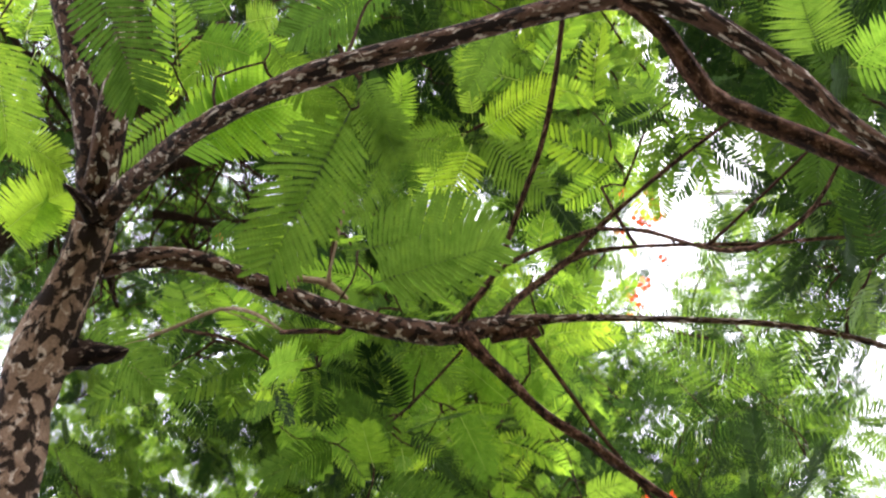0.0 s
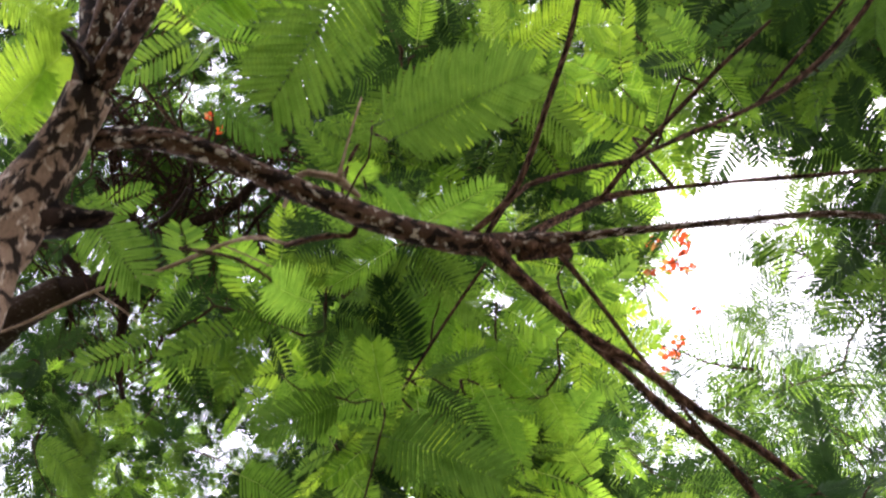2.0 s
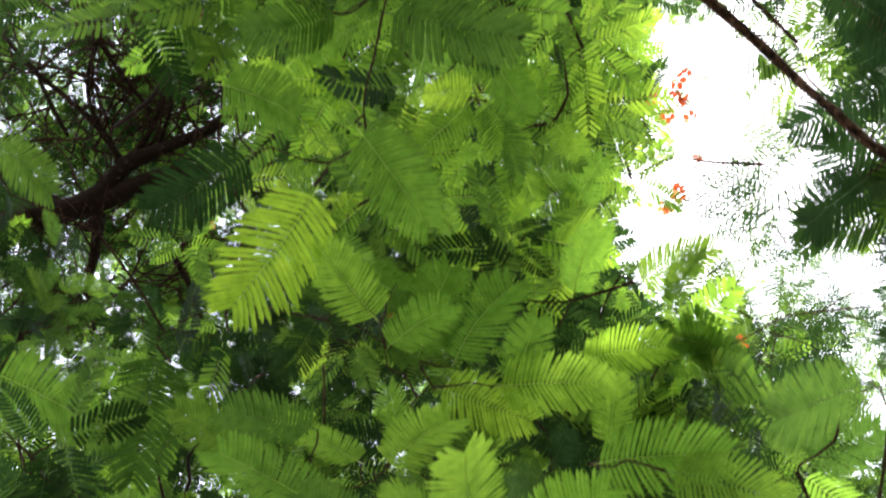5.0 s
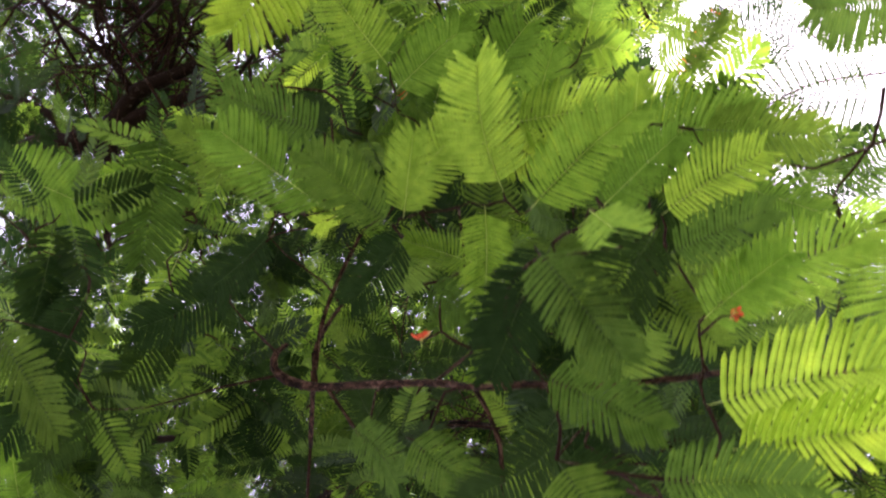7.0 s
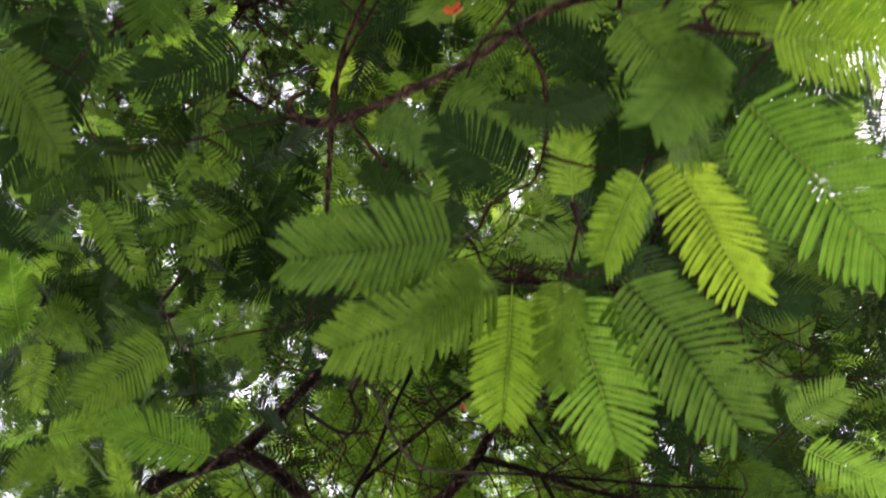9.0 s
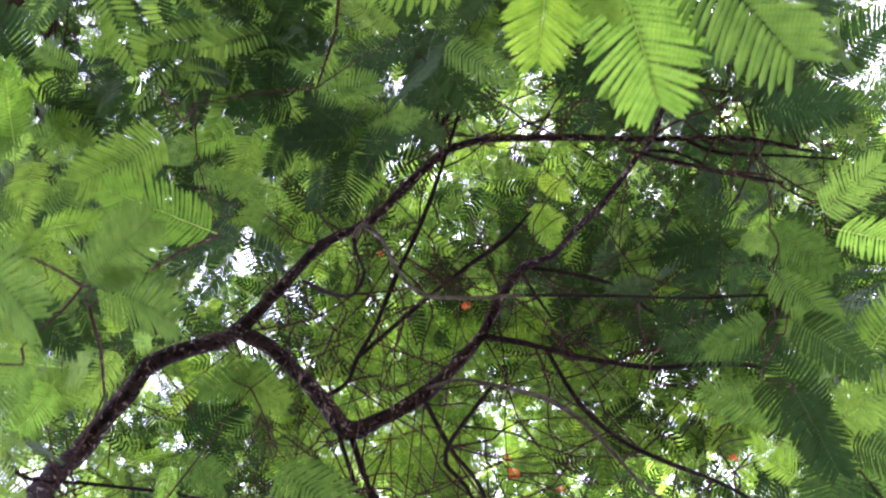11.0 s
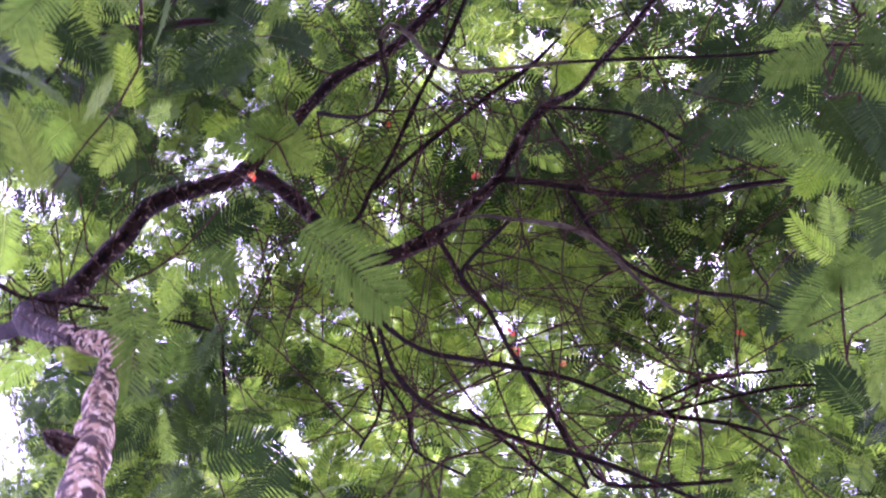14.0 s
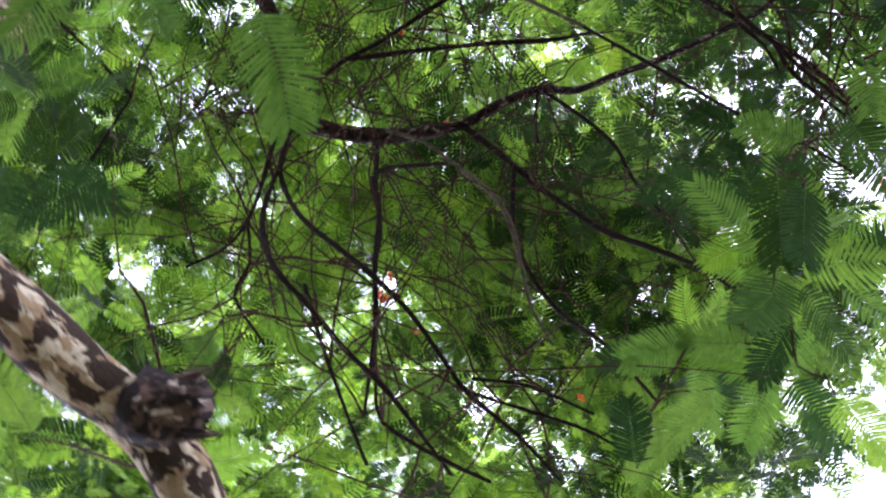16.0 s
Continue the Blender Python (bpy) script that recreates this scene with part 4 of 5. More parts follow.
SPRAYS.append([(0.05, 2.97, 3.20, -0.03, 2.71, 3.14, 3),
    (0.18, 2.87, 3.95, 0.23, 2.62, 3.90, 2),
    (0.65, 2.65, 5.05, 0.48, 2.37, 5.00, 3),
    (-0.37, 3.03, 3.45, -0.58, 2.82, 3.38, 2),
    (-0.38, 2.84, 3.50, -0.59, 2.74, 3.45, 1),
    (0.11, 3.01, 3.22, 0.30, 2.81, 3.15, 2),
    (-0.17, 3.03, 3.25, -0.13, 2.85, 3.20, 3),
    (-0.20, 3.05, 3.30, -0.37, 2.88, 3.25, 1),
    (0.35, 3.01, 3.05, 0.51, 2.91, 3.05, 3),
    (0.42, 2.94, 3.65, 0.42, 2.72, 3.60, 3),
    (0.42, 3.17, 2.95, 0.62, 3.03, 2.88, 2),
    (0.78, 2.97, 2.95, 0.68, 3.25, 2.88, 2)])
SPRAYS.append([(0.39, 3.33, 2.86, 0.66, 3.24, 2.80, 3),
    (0.40, 3.39, 2.80, 0.69, 3.33, 2.76, 3),
    (0.89, 2.59, 3.20, 0.62, 2.63, 3.10, 1),
    (0.48, 2.85, 3.30, 0.71, 2.89, 3.25, 1),
    (-1.05, 2.82, 4.20, -1.10, 3.24, 4.10, 1),
    (-1.70, 2.95, 4.30, -1.27, 3.09, 4.20, 2),
    (0.27, 2.99, 2.75, 0.16, 3.13, 2.70, 0),
    (-0.56, 3.11, 3.60, -0.69, 3.24, 3.50, 0),
    (0.62, 2.99, 3.40, 0.81, 3.05, 3.40, 2),
    (0.70, 2.64, 4.60, 0.98, 2.50, 4.60, 1),
    (-0.23, 2.73, 3.90, -0.05, 2.57, 3.85, 2),
    (-0.25, 2.65, 3.90, -0.42, 2.41, 3.85, 3)])
SPRAYS.append([(-0.13, 3.18, 3.25, 0.03, 3.28, 3.20, 1),
    (0.24, 3.00, 3.10, 0.33, 2.90, 3.05, 2),
    (0.35, 3.08, 3.00, 0.43, 3.03, 2.95, 1),
    (0.01, 3.00, 3.20, -0.00, 3.16, 3.20, 2),
    (0.20, 2.99, 3.00, 0.23, 3.03, 2.90, 2),
    (-0.18, 3.09, 3.40, -0.28, 3.21, 3.35, 0),
    (0.40, 3.20, 2.95, 0.48, 3.11, 2.90, 2),
    (0.12, 3.04, 2.90, 0.04, 3.15, 2.85, 0),
    (-1.43, 3.20, 4.00, -1.29, 3.47, 3.90, 0),
    (-0.77, 3.32, 4.00, -1.04, 3.44, 3.90, 0),
    (-1.16, 3.30, 3.80, -1.30, 3.51, 3.70, 0),
    (0.97, 2.82, 4.30, 0.74, 2.77, 4.30, 2),
    (0.22, 3.33, 2.56, 0.39, 3.30, 2.50, 1)])
SPRAYS.append([(0.07, 3.01, 2.70, 0.17, 3.16, 2.65, 1),
    (0.08, 3.05, 2.80, 0.02, 3.19, 2.75, 0),
    (0.08, 3.23, 2.75, 0.21, 3.28, 2.70, 1),
    (-0.17, 3.48, 3.10, -0.04, 3.57, 3.05, 1),
    (-0.32, 3.53, 3.30, -0.18, 3.61, 3.20, 1),
    (0.13, 3.44, 2.90, 0.26, 3.51, 2.85, 0),
    (-1.08, 3.59, 3.60, -1.20, 3.71, 3.50, 0),
    (0.31, 3.50, 2.82, 0.51, 3.75, 2.76, 2),
    (0.27, 3.60, 3.05, 0.35, 3.86, 2.98, 3),
    (0.18, 3.85, 3.10, 0.39, 4.11, 3.05, 1),
    (0.08, 3.88, 3.12, 0.18, 4.18, 3.08, 2),
    (-0.12, 3.76, 3.02, -0.43, 3.77, 3.00, 1),
    (-0.03, 3.86, 3.05, -0.36, 3.97, 3.00, 1)])
SPRAYS.append([(-0.03, 3.86, 3.05, -0.05, 4.11, 3.02, 2),
    (0.32, 3.42, 2.75, 0.54, 3.45, 2.75, 3),
    (0.12, 3.73, 3.30, 0.11, 3.55, 3.25, 3),
    (-0.90, 4.58, 3.85, -1.19, 4.45, 3.80, 2),
    (-1.34, 3.35, 3.60, -1.12, 3.60, 3.50, 1),
    (0.00, 3.66, 3.00, -0.12, 3.58, 2.95, 0),
    (-0.08, 3.82, 3.00, -0.23, 3.90, 2.95, 1),
    (0.07, 3.84, 3.06, 0.05, 4.02, 3.02, 1),
    (0.22, 3.64, 3.05, 0.13, 3.76, 3.00, 2),
    (-0.20, 3.70, 3.40, -0.33, 3.87, 3.30, 0),
    (0.24, 3.42, 2.70, 0.16, 3.52, 2.65, 1),
    (0.11, 3.38, 2.75, 0.17, 3.47, 2.70, 1),
    (-1.16, 4.29, 4.20, -1.41, 4.44, 4.10, 1)])
SPRAYS.append([(-1.18, 3.41, 3.70, -1.32, 3.66, 3.60, 0),
    (-1.08, 3.47, 4.30, -1.28, 3.76, 4.20, 0),
    (-1.08, 4.63, 3.35, -0.87, 4.46, 3.30, 1),
    (-1.06, 4.63, 3.35, -0.83, 4.68, 3.30, 1),
    (-1.23, 4.45, 3.05, -0.98, 4.59, 3.00, 1),
    (-0.85, 5.46, 4.20, -0.51, 5.69, 4.15, 1),
    (-1.06, 5.14, 4.30, -0.81, 5.25, 4.25, 1),
    (-1.25, 4.81, 3.20, -1.34, 4.67, 3.20, 1),
    (-1.21, 4.77, 3.30, -1.28, 4.94, 3.25, 1),
    (0.61, 4.49, 3.60, 0.77, 4.60, 3.60, 1),
    (0.72, 4.93, 3.60, 0.79, 5.12, 3.50, 0),
    (-0.55, 4.29, 5.00, -0.61, 4.55, 5.00, 2),
    (0.20, 4.75, 5.90, 0.34, 4.91, 5.90, 2)])
SPRAYS.append([(-0.48, 5.61, 6.20, -0.36, 5.75, 6.20, 2),
    (-0.83, 5.16, 4.30, -1.09, 5.20, 4.25, 1),
    (-1.36, 5.33, 3.50, -1.42, 5.12, 3.50, 1),
    (-1.35, 5.66, 4.00, -1.29, 5.97, 4.00, 1),
    (0.63, 4.61, 3.60, 0.77, 4.73, 3.60, 1),
    (0.67, 4.93, 3.70, 0.84, 5.11, 3.70, 0),
    (0.84, 5.43, 3.80, 0.72, 5.61, 3.80, 1),
    (0.88, 5.81, 3.60, 0.75, 5.68, 3.60, 0),
    (-1.75, 5.30, 4.20, -1.52, 5.15, 4.20, 1),
    (0.90, 5.50, 3.60, 0.87, 5.73, 3.55, 1),
    (0.98, 5.22, 3.70, 0.98, 5.39, 3.65, 0),
    (0.99, 5.35, 3.80, 0.85, 5.44, 3.80, 1),
    (0.73, 4.80, 3.80, 0.58, 4.87, 3.80, 1)])
SPRAYS.append([(0.69, 4.74, 3.60, 0.85, 4.84, 3.50, 0),
    (1.17, 5.32, 3.60, 1.32, 5.36, 3.50, 1),
    (-0.36, 6.29, 2.90, -0.49, 6.21, 2.90, 1),
    (-0.74, 6.01, 3.60, -0.86, 6.21, 3.60, 0),
    (0.23, 4.55, 5.90, 0.37, 4.63, 5.90, 3),
    (0.18, 4.73, 5.90, 0.35, 4.80, 5.90, 3),
    (-0.34, 6.89, 6.00, 0.06, 6.93, 6.00, 2),
    (-0.10, 6.48, 3.40, -0.03, 6.35, 3.40, 2)])

rng = np.random.default_rng(11)
COUNT = {"tree_a": 0, "tree_b": 0, "tree_c": 0}
TWIGS = {"tree_a": [], "tree_b": [], "tree_c": []}
wood = np.empty((30000, 3))
wood[:len(NODES)] = [n[:3] for n in NODES]
owners = list(OWNER)


def twig_to(p, thin, bow):
    """Grows a twig to p from the nearest wood, and tells whose it is."""
    pool = wood[:len(owners)]
    far = np.linalg.norm(pool - p, axis=1) + 0.5 * np.maximum(0, pool[:, 2] - p[2])
    near = int(np.argmin(far))
    a, key, gap = pool[near].copy(), owners[near], np.linalg.norm(pool[near] - p)
    k1 = a + (p - a) * 0.4 + rng.normal(0, bow * gap, 3)
    k2 = a + (p - a) * 0.75 + rng.normal(0, 0.8 * bow * gap, 3)
    TWIGS[key].append([(*a, thin * (1.6 + gap)), (*k1, thin * (1.3 + 0.6 * gap)), (*k2, thin * 1.2), (*p, thin * 0.8)])
    for q in (k1, k2, p):
        wood[len(owners)] = q
        owners.append(key)
    return key


def near_wood(points):
    return np.argsort([np.min(np.linalg.norm(wood[:len(owners)] - p, axis=1)) for p in points])


OPEN_MESH = [[mesh_from("leaf", v, p, [LEAF[0], SHADED_RACHIS], i, u) for v, p, i, u in LACE * 2]]
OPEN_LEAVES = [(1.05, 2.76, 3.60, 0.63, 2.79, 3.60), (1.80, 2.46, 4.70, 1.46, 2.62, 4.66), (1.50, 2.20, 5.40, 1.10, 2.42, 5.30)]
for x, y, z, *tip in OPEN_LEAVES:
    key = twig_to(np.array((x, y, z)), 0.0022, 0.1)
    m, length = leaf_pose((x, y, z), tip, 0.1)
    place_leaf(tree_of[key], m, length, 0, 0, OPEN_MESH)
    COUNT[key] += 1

LOW = [row for rows in SPRAYS for row in rows]
for n in near_wood([row[:3] for row in LOW]):
    ends, tone, roll = LOW[n][:6], LOW[n][6], LOW[n][7:]
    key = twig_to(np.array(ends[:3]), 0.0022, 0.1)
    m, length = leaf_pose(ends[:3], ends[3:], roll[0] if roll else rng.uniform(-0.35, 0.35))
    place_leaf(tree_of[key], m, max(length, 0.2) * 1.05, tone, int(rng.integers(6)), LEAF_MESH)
    COUNT[key] += 1

# ---- the crowns: rosettes of leaves at the ends of twigs ----


def crown_density(p):
    """How leafy the crowns are at a place: thin along the opening between the trees, thick elsewhere."""
    x, y, z = p
    lean = x / (z - 1.5)
    d = 0.62 + 0.45 * noise.noise((x * 0.6, y * 0.6, z * 0.45)) + 0.5 * noise.noise((x * 1.9 + 9, y * 1.9, z * 1.3))
    if y > 3.0:
        d += 0.3
    if lean < -0.17 and 0.2 < y < 4.4:
        d += -1.3 if z < 10.1 else 0.6
    if 0.5 < y < 0.3 + (0.75 + 0.18 * min(1.0, max(0.0, (lean - 0.52) / 0.08))) * (z - 1.5):
        edge = 0.04 * noise.noise((y * 1.3, z * 0.9, 4))
        wide = min(1.0, max(0.0, (y - 1.3) / 0.8))
        if 0.235 - 0.02 * wide + edge < lean < 0.36 - 0.03 * wide + edge:
            return -1.0
        if 0.36 - 0.03 * wide <= lean - edge < 0.52 + 0.07 * wide:
            d = 0.6 * d - 0.06 if lean < 0.42 and y < 1.6 else 0.42 * d - (0.3 if y < 0.2 + 0.72 * (z - 1.5) else 0.06)
    a, b = (x + 0.04) / (z - 1.5), (y - 2.82) / (z - 1.5)
    if 0.32 < a < 0.64 and -0.24 < b < -0.03:
        return -1.0
    a, b = (x + 0.38) / (z - 1.5), (y - 4.64) / (z - 1.5)
    if -0.3 < a < -0.16 and 0.06 < b < 0.36:
        d -= 0.2
    return d


# small gaps in the last crowns: slope from the path to the gap in x and y, and its width
GAPS = [(-0.266, 0.127, 0.028), (-0.233, 0.202, 0.02), (-0.247, 0.304, 0.03), (-0.174, 0.473, 0.034), (0.181, -0.104, 0.02), (0.063, 0.118, 0.02), (0.268, 0.233, 0.017), (0.202, 0.328, 0.026), (0.294, 0.351, 0.017), (0.39, 0.409, 0.017), (0.464, 0.454, 0.028), (-0.547, 0.459, 0.046), (-0.468, 0.01, 0.018), (-0.389, 0.048, 0.023), (-0.326, 0.08, 0.017), (-0.221, -0.029, 0.018)]


def in_gap(p):
    if p[1] < 3.2:
        return False
    a, b = (p[0] + 0.38) / (p[2] - 1.5), (p[1] - 4.85) / (p[2] - 1.5)
    return any((a - u) ** 2 + (b - v) ** 2 < (1.15 * w) ** 2 for u, v, w in GAPS)


# two camera positions under the last tree, and the limbs kept in view from them
CAMERA_SPOTS = ((-0.34, 4.62), (-0.40, 5.0))
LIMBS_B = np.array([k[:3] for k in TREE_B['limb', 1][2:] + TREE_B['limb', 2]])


def hides_limb(p):
    """Whether a leaf at this place would hide one of the last tree's limbs from the camera."""
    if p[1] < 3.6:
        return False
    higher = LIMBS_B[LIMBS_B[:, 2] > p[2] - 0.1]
    for spot in CAMERA_SPOTS:
        slopes = (higher[:, :2] - spot) / (higher[:, 2:] - 1.5)
        if (np.linalg.norm(slopes - (p[:2] - np.array(spot)) / (p[2] - 1.5), axis=1) < 0.042).any():
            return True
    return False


LEAVES = {"tree_a": [], "tree_b": [], "tree_c": []}


def rosette(c, tone, count, least, most, thin=0.0036, lace=False):
    """Leaves spread round the end of a twig."""
    key = twig_to(c, thin * (0.32 if c[1] > 3.9 else 0.8 if c[1] > 2.9 else 1), 0.17 if c[1] > 3.9 else 0.1)
    start = rng.uniform(0, 6.28)
    for i in range(count):
        turn = start + i * 2.4 + rng.uniform(-0.3, 0.3)
        lift = rng.uniform(-0.95, 0.6)
        way = np.array([math.cos(turn) * math.cos(lift), math.sin(turn) * math.cos(lift), math.sin(lift)])
        b = c + way * 0.03 + np.array([0, 0, 0.08 - 0.03 * i])
        own = min(3, max(0, tone + int(rng.choice((-1, 0, 0, 1)))))
        length = rng.uniform(least, most)
        # leaves that would cover the limbs from the camera are left out
        if c[2] < 7 and not lace and any(hides_limb(b + way * length * f) for f in (0.2, 0.5, 0.8)):
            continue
        LEAVES[key].append((b, b + way * length, rng.uniform(-0.9, 0.9), own, i, lace))


# rosettes below the crowns: x, y, z, tone
# low tones colour leaves as shaded, high ones as lit from above
ROSETTES = []
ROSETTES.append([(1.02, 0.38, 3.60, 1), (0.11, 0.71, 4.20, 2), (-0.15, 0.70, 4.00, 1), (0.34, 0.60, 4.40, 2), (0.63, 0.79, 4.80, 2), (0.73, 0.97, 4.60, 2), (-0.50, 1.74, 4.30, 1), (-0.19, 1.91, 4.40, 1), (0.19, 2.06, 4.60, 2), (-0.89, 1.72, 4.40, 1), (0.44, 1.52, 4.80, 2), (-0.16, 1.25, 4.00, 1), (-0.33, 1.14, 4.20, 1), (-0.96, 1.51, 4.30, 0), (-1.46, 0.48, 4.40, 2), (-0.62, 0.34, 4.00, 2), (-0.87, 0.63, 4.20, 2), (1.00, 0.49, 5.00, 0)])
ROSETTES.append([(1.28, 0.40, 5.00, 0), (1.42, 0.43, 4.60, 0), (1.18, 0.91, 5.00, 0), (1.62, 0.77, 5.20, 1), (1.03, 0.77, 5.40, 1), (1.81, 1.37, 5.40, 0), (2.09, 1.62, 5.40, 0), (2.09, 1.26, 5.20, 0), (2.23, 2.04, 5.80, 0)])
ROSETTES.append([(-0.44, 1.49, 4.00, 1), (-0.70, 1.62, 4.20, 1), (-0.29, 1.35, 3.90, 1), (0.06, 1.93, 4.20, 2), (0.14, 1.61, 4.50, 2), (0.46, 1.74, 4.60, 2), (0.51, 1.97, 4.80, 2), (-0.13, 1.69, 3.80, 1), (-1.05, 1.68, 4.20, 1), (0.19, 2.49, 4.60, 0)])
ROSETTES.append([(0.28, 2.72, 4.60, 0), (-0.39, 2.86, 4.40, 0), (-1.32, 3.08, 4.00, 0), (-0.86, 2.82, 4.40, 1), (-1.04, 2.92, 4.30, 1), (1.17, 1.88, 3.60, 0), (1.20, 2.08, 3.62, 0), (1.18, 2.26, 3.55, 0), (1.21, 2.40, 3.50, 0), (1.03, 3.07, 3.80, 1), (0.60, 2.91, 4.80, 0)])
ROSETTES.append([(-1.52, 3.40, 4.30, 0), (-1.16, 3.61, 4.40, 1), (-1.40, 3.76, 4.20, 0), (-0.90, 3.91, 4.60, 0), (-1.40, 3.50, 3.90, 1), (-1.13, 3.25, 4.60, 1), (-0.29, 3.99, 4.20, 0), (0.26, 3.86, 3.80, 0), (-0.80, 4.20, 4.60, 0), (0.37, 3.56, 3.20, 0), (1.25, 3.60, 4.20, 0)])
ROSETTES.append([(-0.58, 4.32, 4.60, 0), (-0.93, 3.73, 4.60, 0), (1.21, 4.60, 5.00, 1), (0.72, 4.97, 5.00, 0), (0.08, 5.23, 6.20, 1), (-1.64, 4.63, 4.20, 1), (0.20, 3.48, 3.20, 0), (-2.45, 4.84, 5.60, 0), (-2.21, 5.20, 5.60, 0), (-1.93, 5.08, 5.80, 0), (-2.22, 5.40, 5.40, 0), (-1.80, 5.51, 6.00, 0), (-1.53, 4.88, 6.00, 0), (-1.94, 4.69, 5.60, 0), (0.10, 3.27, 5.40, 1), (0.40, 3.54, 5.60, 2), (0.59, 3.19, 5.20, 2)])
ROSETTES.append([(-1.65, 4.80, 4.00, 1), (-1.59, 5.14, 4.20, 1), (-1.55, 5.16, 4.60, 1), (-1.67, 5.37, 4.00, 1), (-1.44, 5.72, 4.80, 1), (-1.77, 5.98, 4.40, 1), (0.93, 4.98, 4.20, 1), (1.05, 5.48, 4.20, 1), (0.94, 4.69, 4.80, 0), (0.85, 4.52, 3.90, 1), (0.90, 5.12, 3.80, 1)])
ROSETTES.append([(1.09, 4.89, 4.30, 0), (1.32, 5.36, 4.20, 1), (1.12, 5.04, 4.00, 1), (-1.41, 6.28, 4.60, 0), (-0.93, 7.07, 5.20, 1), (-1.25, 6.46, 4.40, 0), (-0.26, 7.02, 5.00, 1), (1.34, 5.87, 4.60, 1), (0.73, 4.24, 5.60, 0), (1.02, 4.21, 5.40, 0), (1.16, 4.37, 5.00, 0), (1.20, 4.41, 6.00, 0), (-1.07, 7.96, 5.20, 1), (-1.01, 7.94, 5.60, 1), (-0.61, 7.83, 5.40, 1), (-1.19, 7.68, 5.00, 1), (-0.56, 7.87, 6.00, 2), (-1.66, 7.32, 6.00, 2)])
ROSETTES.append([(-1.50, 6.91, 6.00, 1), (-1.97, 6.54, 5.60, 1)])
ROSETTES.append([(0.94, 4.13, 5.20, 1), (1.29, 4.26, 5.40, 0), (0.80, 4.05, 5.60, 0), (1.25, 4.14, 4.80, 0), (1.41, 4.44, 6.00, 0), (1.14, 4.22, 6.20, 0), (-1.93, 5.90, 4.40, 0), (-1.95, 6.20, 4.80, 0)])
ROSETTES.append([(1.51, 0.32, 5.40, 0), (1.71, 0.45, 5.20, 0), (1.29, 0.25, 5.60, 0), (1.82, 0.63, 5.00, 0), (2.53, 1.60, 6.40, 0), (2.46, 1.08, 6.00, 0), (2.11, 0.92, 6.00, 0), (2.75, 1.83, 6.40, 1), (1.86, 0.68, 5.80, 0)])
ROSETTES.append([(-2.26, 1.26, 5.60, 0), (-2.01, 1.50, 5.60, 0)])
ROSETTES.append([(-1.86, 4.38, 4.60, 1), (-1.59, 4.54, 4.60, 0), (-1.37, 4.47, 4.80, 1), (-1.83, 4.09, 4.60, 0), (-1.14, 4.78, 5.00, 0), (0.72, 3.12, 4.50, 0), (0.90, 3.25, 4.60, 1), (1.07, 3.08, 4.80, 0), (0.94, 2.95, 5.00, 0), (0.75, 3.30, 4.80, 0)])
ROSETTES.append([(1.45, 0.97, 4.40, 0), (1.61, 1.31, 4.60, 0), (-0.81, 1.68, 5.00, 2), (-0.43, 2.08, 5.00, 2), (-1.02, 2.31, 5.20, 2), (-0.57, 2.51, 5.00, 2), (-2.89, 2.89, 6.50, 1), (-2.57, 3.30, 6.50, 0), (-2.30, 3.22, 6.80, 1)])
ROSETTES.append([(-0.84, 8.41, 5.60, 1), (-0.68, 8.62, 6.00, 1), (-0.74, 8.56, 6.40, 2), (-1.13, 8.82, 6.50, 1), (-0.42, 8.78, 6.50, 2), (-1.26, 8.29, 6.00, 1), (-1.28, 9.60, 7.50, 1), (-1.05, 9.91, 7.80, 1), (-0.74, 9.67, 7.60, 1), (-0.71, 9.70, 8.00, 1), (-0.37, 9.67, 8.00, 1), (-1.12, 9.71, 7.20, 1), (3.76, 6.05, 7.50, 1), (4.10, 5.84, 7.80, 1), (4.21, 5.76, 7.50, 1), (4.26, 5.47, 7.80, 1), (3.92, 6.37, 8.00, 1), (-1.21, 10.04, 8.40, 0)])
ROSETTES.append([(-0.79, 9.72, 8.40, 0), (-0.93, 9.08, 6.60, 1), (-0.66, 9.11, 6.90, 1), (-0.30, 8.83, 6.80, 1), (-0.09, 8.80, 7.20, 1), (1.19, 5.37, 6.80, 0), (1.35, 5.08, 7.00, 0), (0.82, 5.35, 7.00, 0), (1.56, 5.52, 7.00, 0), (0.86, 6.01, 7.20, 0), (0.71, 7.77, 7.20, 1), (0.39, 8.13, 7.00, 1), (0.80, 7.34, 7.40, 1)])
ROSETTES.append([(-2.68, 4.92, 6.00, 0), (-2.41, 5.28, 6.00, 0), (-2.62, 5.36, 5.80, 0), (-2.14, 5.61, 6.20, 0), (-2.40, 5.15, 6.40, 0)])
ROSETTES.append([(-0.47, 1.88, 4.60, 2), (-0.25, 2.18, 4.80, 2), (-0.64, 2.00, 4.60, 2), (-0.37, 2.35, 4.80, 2)])
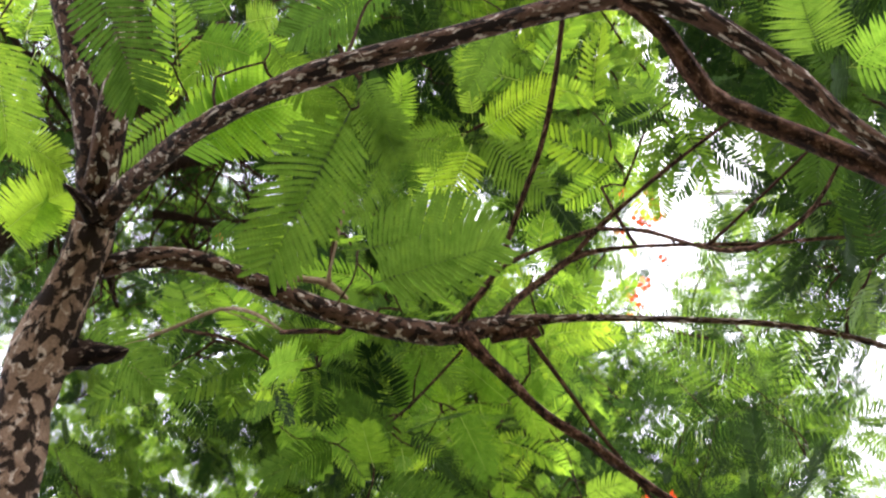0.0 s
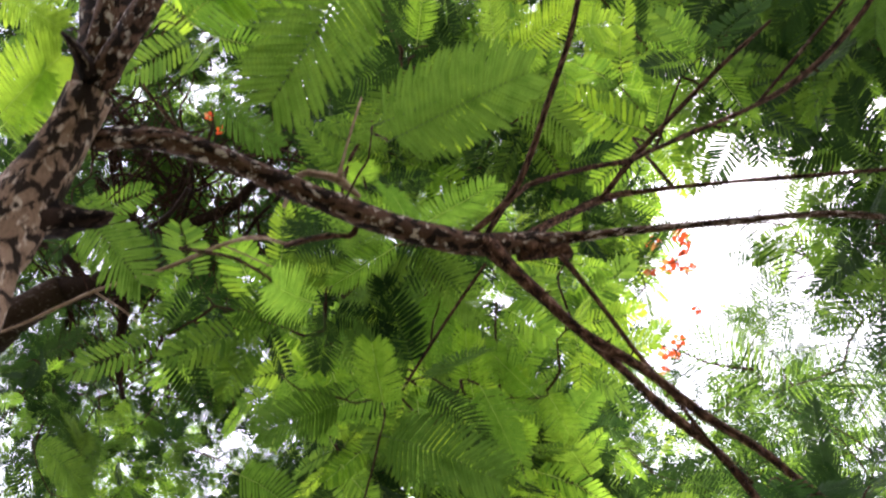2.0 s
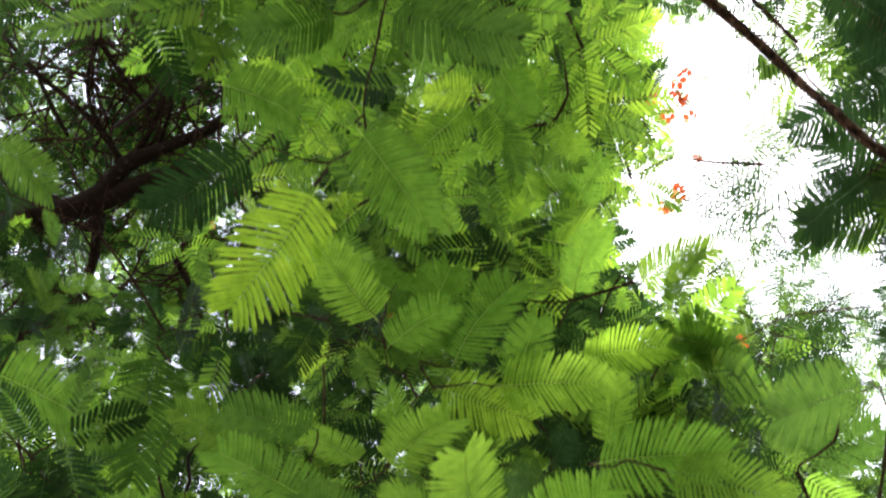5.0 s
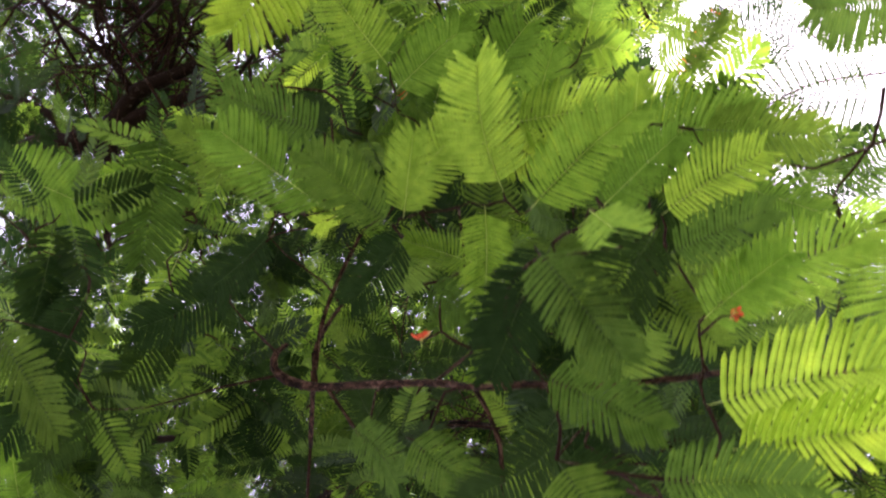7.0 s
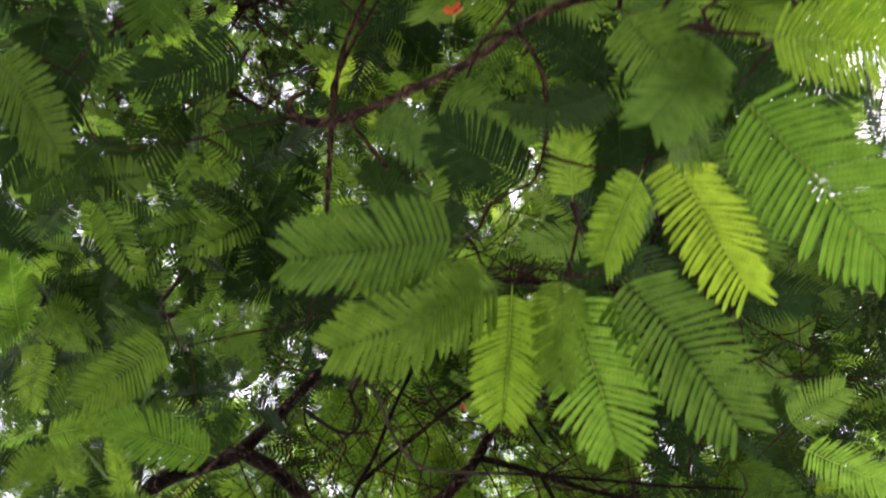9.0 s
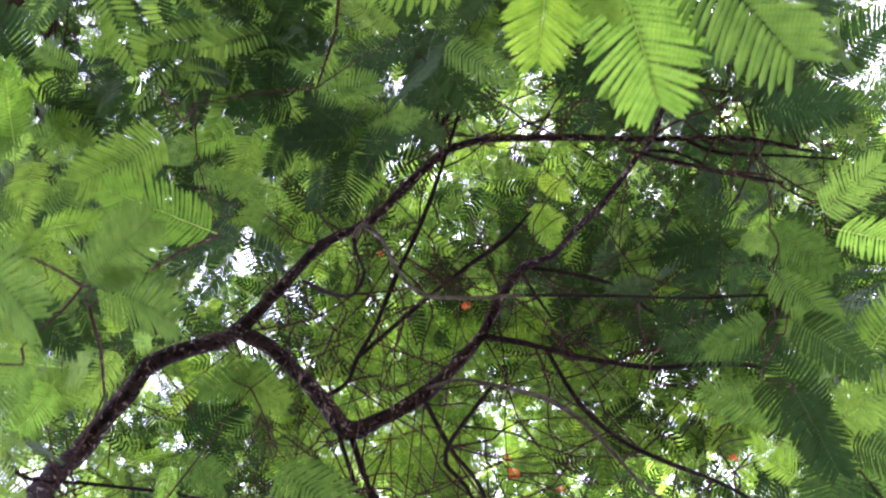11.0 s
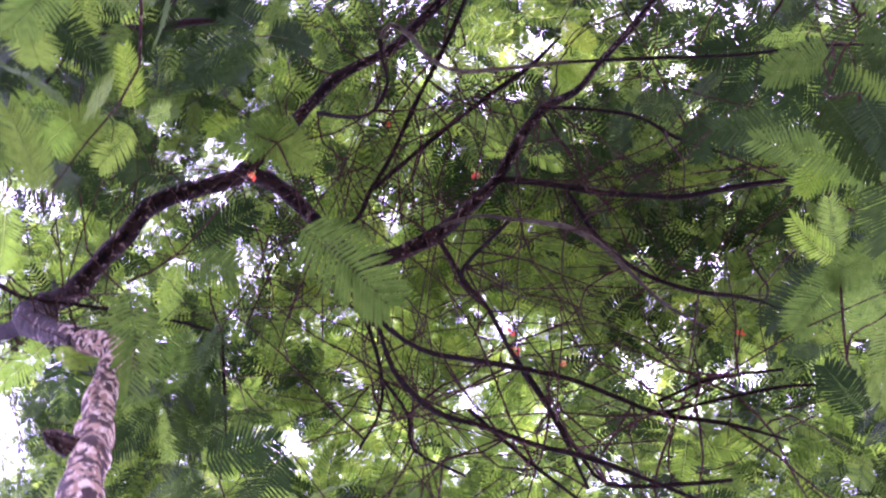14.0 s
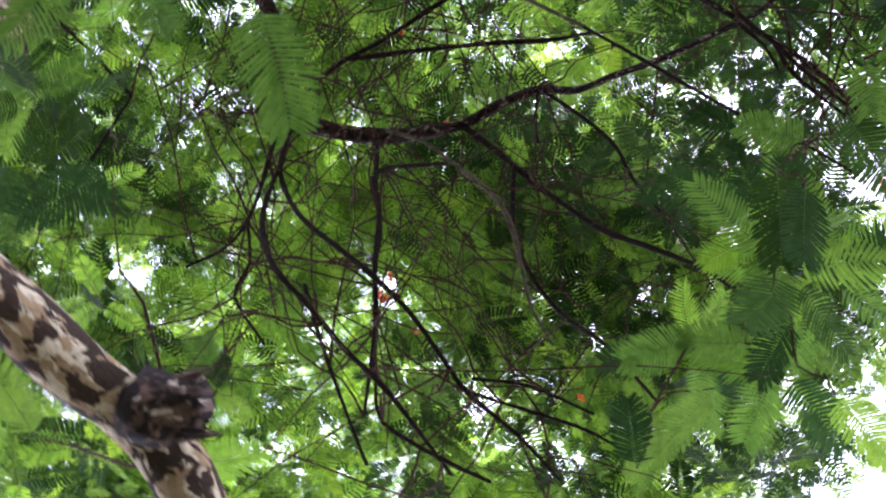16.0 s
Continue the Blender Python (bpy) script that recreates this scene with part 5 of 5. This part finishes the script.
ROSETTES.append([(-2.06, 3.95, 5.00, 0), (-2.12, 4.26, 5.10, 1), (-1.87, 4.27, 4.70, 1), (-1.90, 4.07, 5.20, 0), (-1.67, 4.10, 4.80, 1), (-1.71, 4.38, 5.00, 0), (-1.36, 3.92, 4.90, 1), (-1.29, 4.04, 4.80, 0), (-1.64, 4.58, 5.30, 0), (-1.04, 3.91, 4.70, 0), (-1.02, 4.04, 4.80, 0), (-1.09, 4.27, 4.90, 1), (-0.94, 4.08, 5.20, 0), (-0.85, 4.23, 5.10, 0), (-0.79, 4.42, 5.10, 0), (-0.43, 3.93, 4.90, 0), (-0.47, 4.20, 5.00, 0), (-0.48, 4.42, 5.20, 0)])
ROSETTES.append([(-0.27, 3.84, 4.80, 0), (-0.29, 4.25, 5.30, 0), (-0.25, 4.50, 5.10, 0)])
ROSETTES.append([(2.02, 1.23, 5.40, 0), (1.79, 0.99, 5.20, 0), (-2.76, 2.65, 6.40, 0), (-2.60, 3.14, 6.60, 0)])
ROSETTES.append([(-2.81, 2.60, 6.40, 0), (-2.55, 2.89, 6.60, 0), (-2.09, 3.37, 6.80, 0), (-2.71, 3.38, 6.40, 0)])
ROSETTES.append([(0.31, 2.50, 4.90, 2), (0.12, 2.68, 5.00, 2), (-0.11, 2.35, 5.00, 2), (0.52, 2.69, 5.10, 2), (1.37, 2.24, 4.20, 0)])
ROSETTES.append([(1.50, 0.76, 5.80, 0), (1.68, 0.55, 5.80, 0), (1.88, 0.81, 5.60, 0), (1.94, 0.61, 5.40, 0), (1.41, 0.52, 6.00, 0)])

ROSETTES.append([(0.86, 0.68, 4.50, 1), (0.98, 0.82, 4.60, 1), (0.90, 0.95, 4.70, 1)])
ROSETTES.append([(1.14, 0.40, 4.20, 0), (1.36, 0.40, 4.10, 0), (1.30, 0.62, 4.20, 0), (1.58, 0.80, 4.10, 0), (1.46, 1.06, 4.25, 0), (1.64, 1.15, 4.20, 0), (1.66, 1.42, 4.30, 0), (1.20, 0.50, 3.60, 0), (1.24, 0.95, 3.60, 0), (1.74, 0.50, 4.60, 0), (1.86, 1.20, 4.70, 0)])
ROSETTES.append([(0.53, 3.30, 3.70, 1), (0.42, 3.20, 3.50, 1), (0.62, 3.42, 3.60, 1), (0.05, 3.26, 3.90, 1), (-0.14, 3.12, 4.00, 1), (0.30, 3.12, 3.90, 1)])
# the edge over the last stretch, its shade put in with the darkest tone
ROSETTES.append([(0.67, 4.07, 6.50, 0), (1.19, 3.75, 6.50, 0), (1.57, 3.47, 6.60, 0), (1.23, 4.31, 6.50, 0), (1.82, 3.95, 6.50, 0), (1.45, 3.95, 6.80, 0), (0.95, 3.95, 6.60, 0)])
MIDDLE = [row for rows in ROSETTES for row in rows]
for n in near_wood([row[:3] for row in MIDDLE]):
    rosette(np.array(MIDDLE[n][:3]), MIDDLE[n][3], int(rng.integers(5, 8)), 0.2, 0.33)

clusters = []
for low, high, count in ((5.6, 9.0, 960), (9.0, 15.0, 3420)):
    grow = []
    while len(grow) < count:
        z = rng.uniform(low, high)
        up = z - 1.5
        p = np.array([rng.uniform(-0.6, 0.6) * up + rng.uniform(-0.4, 0.4), rng.uniform(-0.2 - 0.16 * up, 6.4 + 0.65 * up), z])
        if p[1] > 3.4 and z < 6.9:
            continue
        d = crown_density(p)
        if rng.random() < d + (0.2 if z > 9 and d > 0.05 else 0):
            grow.append(p)
    clusters += grow
# lower boughs over the middle of the path, and those that close the opening further on
for _ in range(8):
    z = rng.uniform(5.4, 7.6)
    clusters.append(np.array([rng.uniform(-0.42, 0.2) * (z - 1.5), rng.uniform(2.9, 3.9), z]))
for _ in range(24):
    z = rng.uniform(4.3, 5.3)
    clusters.append(np.array([rng.uniform(0.15, 0.42) * (z - 1.5), rng.uniform(0.3 + 0.86 * (z - 1.5), 4.35), z]))
for _ in range(95):
    z = rng.uniform(6.2, 8.4)
    clusters.append(np.array([rng.uniform(0.1, 0.58) * (z - 1.5), rng.uniform(0.3 + 0.82 * (z - 1.5), 7.5), z]))
for _ in range(18):
    z = rng.uniform(4.6, 5.7)
    clusters.append(np.array([rng.uniform(0.27, 0.64) * (z - 1.5), rng.uniform(0.06, 0.24) * (z - 1.5), z]))
# the crowns' far sides
for _ in range(230):
    z = rng.uniform(7.5, 12.0)
    side = int(rng.choice((-1, 1)))
    clusters.append(np.array([side * rng.uniform(0.5, 0.9) * (z - 1.5) - 0.2, rng.uniform(4.6, 6.0 + 0.5 * (z - 1.5)), z]))
# the thick middle of the last crown
for n in range(190):
    z = rng.uniform(7.6, 10.5)
    if n < 80:
        clusters.append(np.array([rng.uniform(-0.03, 0.3) * (z - 1.5) - 0.36, 5.0 + rng.uniform(0.0, 0.24) * (z - 1.5), z]))
    else:
        clusters.append(np.array([rng.uniform(0.27, 0.58) * (z - 1.5) - 0.36, 5.0 + rng.uniform(-0.14, 0.16) * (z - 1.5), z]))
# the shady back of the far crown
for _ in range(370):
    z = rng.uniform(10.3, 12.5)
    clusters.append(np.array([rng.uniform(-0.62, -0.14) * (z - 1.5), rng.uniform(0.2, 5.0), z]))
clusters = [c for c in clusters if not in_gap(c) or rng.random() < 0.12]
for n in near_wood(clusters):
    x, y, z = clusters[n]
    # tone stands for light here: darker where the crown is shady, lighter where lit
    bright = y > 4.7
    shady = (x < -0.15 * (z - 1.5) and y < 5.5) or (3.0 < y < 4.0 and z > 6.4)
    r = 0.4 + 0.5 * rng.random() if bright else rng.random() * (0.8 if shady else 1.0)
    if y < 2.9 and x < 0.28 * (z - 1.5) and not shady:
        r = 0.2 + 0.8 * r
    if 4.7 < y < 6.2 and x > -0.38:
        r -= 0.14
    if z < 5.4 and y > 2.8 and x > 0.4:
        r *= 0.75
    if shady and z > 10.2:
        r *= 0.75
    # backlit part of the crown: the glow is given by a higher tone
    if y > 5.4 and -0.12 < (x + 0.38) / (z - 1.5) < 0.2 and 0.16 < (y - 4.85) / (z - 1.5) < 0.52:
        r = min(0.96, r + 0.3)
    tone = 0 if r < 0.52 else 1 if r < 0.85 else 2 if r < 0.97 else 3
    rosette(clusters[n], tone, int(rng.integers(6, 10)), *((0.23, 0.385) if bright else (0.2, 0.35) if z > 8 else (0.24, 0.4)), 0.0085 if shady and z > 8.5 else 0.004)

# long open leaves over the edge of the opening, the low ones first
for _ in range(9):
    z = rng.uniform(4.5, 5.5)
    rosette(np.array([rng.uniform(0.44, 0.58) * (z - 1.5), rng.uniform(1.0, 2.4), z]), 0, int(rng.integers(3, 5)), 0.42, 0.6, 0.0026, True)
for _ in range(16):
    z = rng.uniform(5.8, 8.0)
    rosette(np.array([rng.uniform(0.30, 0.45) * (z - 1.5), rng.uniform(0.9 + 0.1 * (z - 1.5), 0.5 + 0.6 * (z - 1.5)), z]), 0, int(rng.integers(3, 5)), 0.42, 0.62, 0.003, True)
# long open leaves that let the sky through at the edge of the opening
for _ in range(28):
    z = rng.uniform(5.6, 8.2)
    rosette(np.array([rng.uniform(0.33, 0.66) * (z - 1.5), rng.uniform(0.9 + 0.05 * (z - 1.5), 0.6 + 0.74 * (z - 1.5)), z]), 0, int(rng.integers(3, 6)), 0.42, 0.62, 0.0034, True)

for key, rows in LEAVES.items():
    tree = tree_of[key]
    rows.sort(key=lambda r: r[0][2] + 0.3 * abs(r[0][0]) + 50 * r[5])
    keep = max(0, 295 - COUNT[key])
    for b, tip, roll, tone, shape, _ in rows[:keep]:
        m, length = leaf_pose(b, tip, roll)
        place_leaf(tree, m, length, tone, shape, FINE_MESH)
    pts, polys, index, at = [], [], [], 0
    for b, tip, roll, tone, shape, lace in rows[keep:]:
        m, length = leaf_pose(b, tip, roll)
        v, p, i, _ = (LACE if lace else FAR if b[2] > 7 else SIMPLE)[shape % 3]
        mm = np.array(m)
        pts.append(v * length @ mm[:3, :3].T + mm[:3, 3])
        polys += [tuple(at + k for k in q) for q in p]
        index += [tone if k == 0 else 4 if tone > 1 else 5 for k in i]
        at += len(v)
    part("foliage", mesh_from("foliage", np.vstack(pts), polys, FOLIAGE + [RACHIS, SHADED_RACHIS], index), tree, "feathery green leaves massed in the crown", "stuff")

# ---- flowers ----


def petal_mesh(mat, seed):
    """A clawed, crinkled petal 5 cm long on +y."""
    prng = np.random.default_rng(seed)
    verts, quads = [], []
    for i in range(8):
        f = i / 7
        half = 0.0025 if f < 0.3 else 0.018 * math.sin(math.pi * min(1, (f - 0.22) / 0.82)) ** 0.6
        for e in (-1, -0.5, 0, 0.5, 1):
            verts.append((e * half, 0.052 * f, 0.012 * f * f + 0.004 * prng.uniform(-1, 1) * f + 0.004 * e * e))
        if i:
            a = 5 * i
            quads += [(a - 5 + k, a - 4 + k, a + 1 + k, a + k) for k in range(4)]
    return mesh_from("petal", verts, quads, [mat])


PETALS = [petal_mesh(PETAL, 1), petal_mesh(PETAL, 2), petal_mesh(PETAL, 3), petal_mesh(STANDARD, 4)]
cup_verts, cup_quads = tube(np.array([(0, 0, -0.03, 0.002), (0, 0, -0.012, 0.003), (0, 0, 0, 0.006), (0, 0, 0.006, 0.003)]), 8)
CUP = mesh_from("flower", cup_verts, cup_quads, [RACHIS])
# x, y, z and size of each flower
FLOWERS = []
FLOWERS += [(1.34, 1.69, 6.20, 0.90), (1.28, 1.81, 6.20, 0.90), (1.37, 1.89, 6.30, 0.90), (1.13, 1.87, 6.20, 0.90), (1.29, 2.39, 6.10, 0.90), (1.28, 2.52, 6.20, 0.90), (1.16, 3.02, 5.00, 0.90), (1.28, 2.99, 5.00, 0.90), (-2.07, 1.08, 8.00, 0.90), (-1.98, 1.19, 8.00, 0.90), (-0.24, 2.73, 4.31, 0.50), (-0.14, 3.32, 3.29, 0.55)]
FLOWERS += [(0.42, 3.15, 2.82, 0.28), (1.53, 2.19, 6.50, 0.90), (-2.09, 2.92, 8.50, 0.90), (-1.19, 5.38, 5.05, 0.60), (0.20, 6.52, 6.40, 0.90), (1.46, 6.22, 6.00, 0.60), (-0.73, 5.15, 6.80, 0.60), (0.14, 6.39, 6.30, 0.80), (0.48, 6.54, 6.20, 0.60), (2.00, 4.19, 6.00, 0.90), (2.06, 4.22, 6.00, 0.90), (-0.14, 5.41, 6.50, 0.90)]
FLOWERS += [(1.25, 1.79, 6.60, 1.20), (1.39, 1.73, 6.60, 1.20), (1.46, 1.86, 6.60, 1.20), (1.35, 1.94, 6.60, 1.20), (1.50, 1.97, 6.60, 1.10), (1.37, 2.52, 6.60, 1.20), (1.45, 2.45, 6.60, 1.10)]

for x, y, z, size in FLOWERS:
    key = twig_to(np.array((x, y, z - 0.03)), 0.0018, 0.08)
    tree = tree_of[key]
    flower = new("flower", CUP)
    flower.parent, flower.matrix_parent_inverse = tree, Matrix.Translation(tree["base"]).inverted()
    flower.matrix_basis = Matrix.Translation((x, y, z)) @ Euler((rng.uniform(-1.2, 1.2), rng.uniform(-1.2, 1.2), rng.uniform(0, 6))).to_matrix().to_4x4() @ Matrix.Diagonal((size, size, size, 1))
    tagged(flower, "scarlet five-petalled blossom")
    for k in range(5):
        petal = new("petal", PETALS[3 if k == 0 else k % 3])
        petal.parent = flower
        petal.matrix_basis = Euler((rng.uniform(0.0, 0.7), 0, k * 1.2566)).to_matrix().to_4x4()

# ---- bare twigs forking off the boughs ----


def sprout(key, count, low, high, least, most, thin):
    """Bare forking twigs from the boughs of one tree between two heights."""
    roots = [row[:3] for row, owner in zip(NODES, OWNER) if owner == key and low < row[2] < high]
    for _ in range(count):
        a = np.array(roots[int(rng.integers(len(roots)))])
        way = rng.normal(0, 1, 3) * (1, 1, 0.35)
        way *= rng.uniform(least, most) / np.linalg.norm(way)
        b, c = a + 0.5 * way + rng.normal(0, 0.06, 3) * most, a + way
        TWIGS[key].append([(*a, thin * 1.5), (*(a + 0.25 * way), thin * 1.3), (*b, thin), (*c, thin * 0.5)])
        for side in (0.45, 0.7):
            fork = a + side * way + (b - a - 0.5 * way) * 1.2
            tip = fork + (0.45 * way + rng.normal(0, 0.3, 3) * most * (1, 1, 0.4))
            TWIGS[key].append([(*fork, thin * 0.9), (*(fork + 0.35 * (tip - fork)), thin * 0.8), (*(fork + 0.7 * (tip - fork) + rng.normal(0, 0.03, 3)), thin * 0.65), (*tip, thin * 0.4)])


sprout("tree_c", 150, 9.0, 10.4, 0.5, 1.3, 0.011)
sprout("tree_b", 190, 4.3, 6.0, 0.3, 1.0, 0.0038)

# ---- the twigs that carry them ----
for key, tree in tree_of.items():
    pts, polys, at = [], [], 0
    for n, knots in enumerate(TWIGS[key]):
        v, q = tube(curve_through(knots, 0.15), 5 if knots[3][2] < 7 else 3, 0.1, n, at)
        pts.append(v)
        polys += q
        at += len(v)
    part("twig_mass", mesh_from("twig_mass", np.vstack(pts), polys, [TWIG]), tree, "fine dark leafy twigs", "stuff")
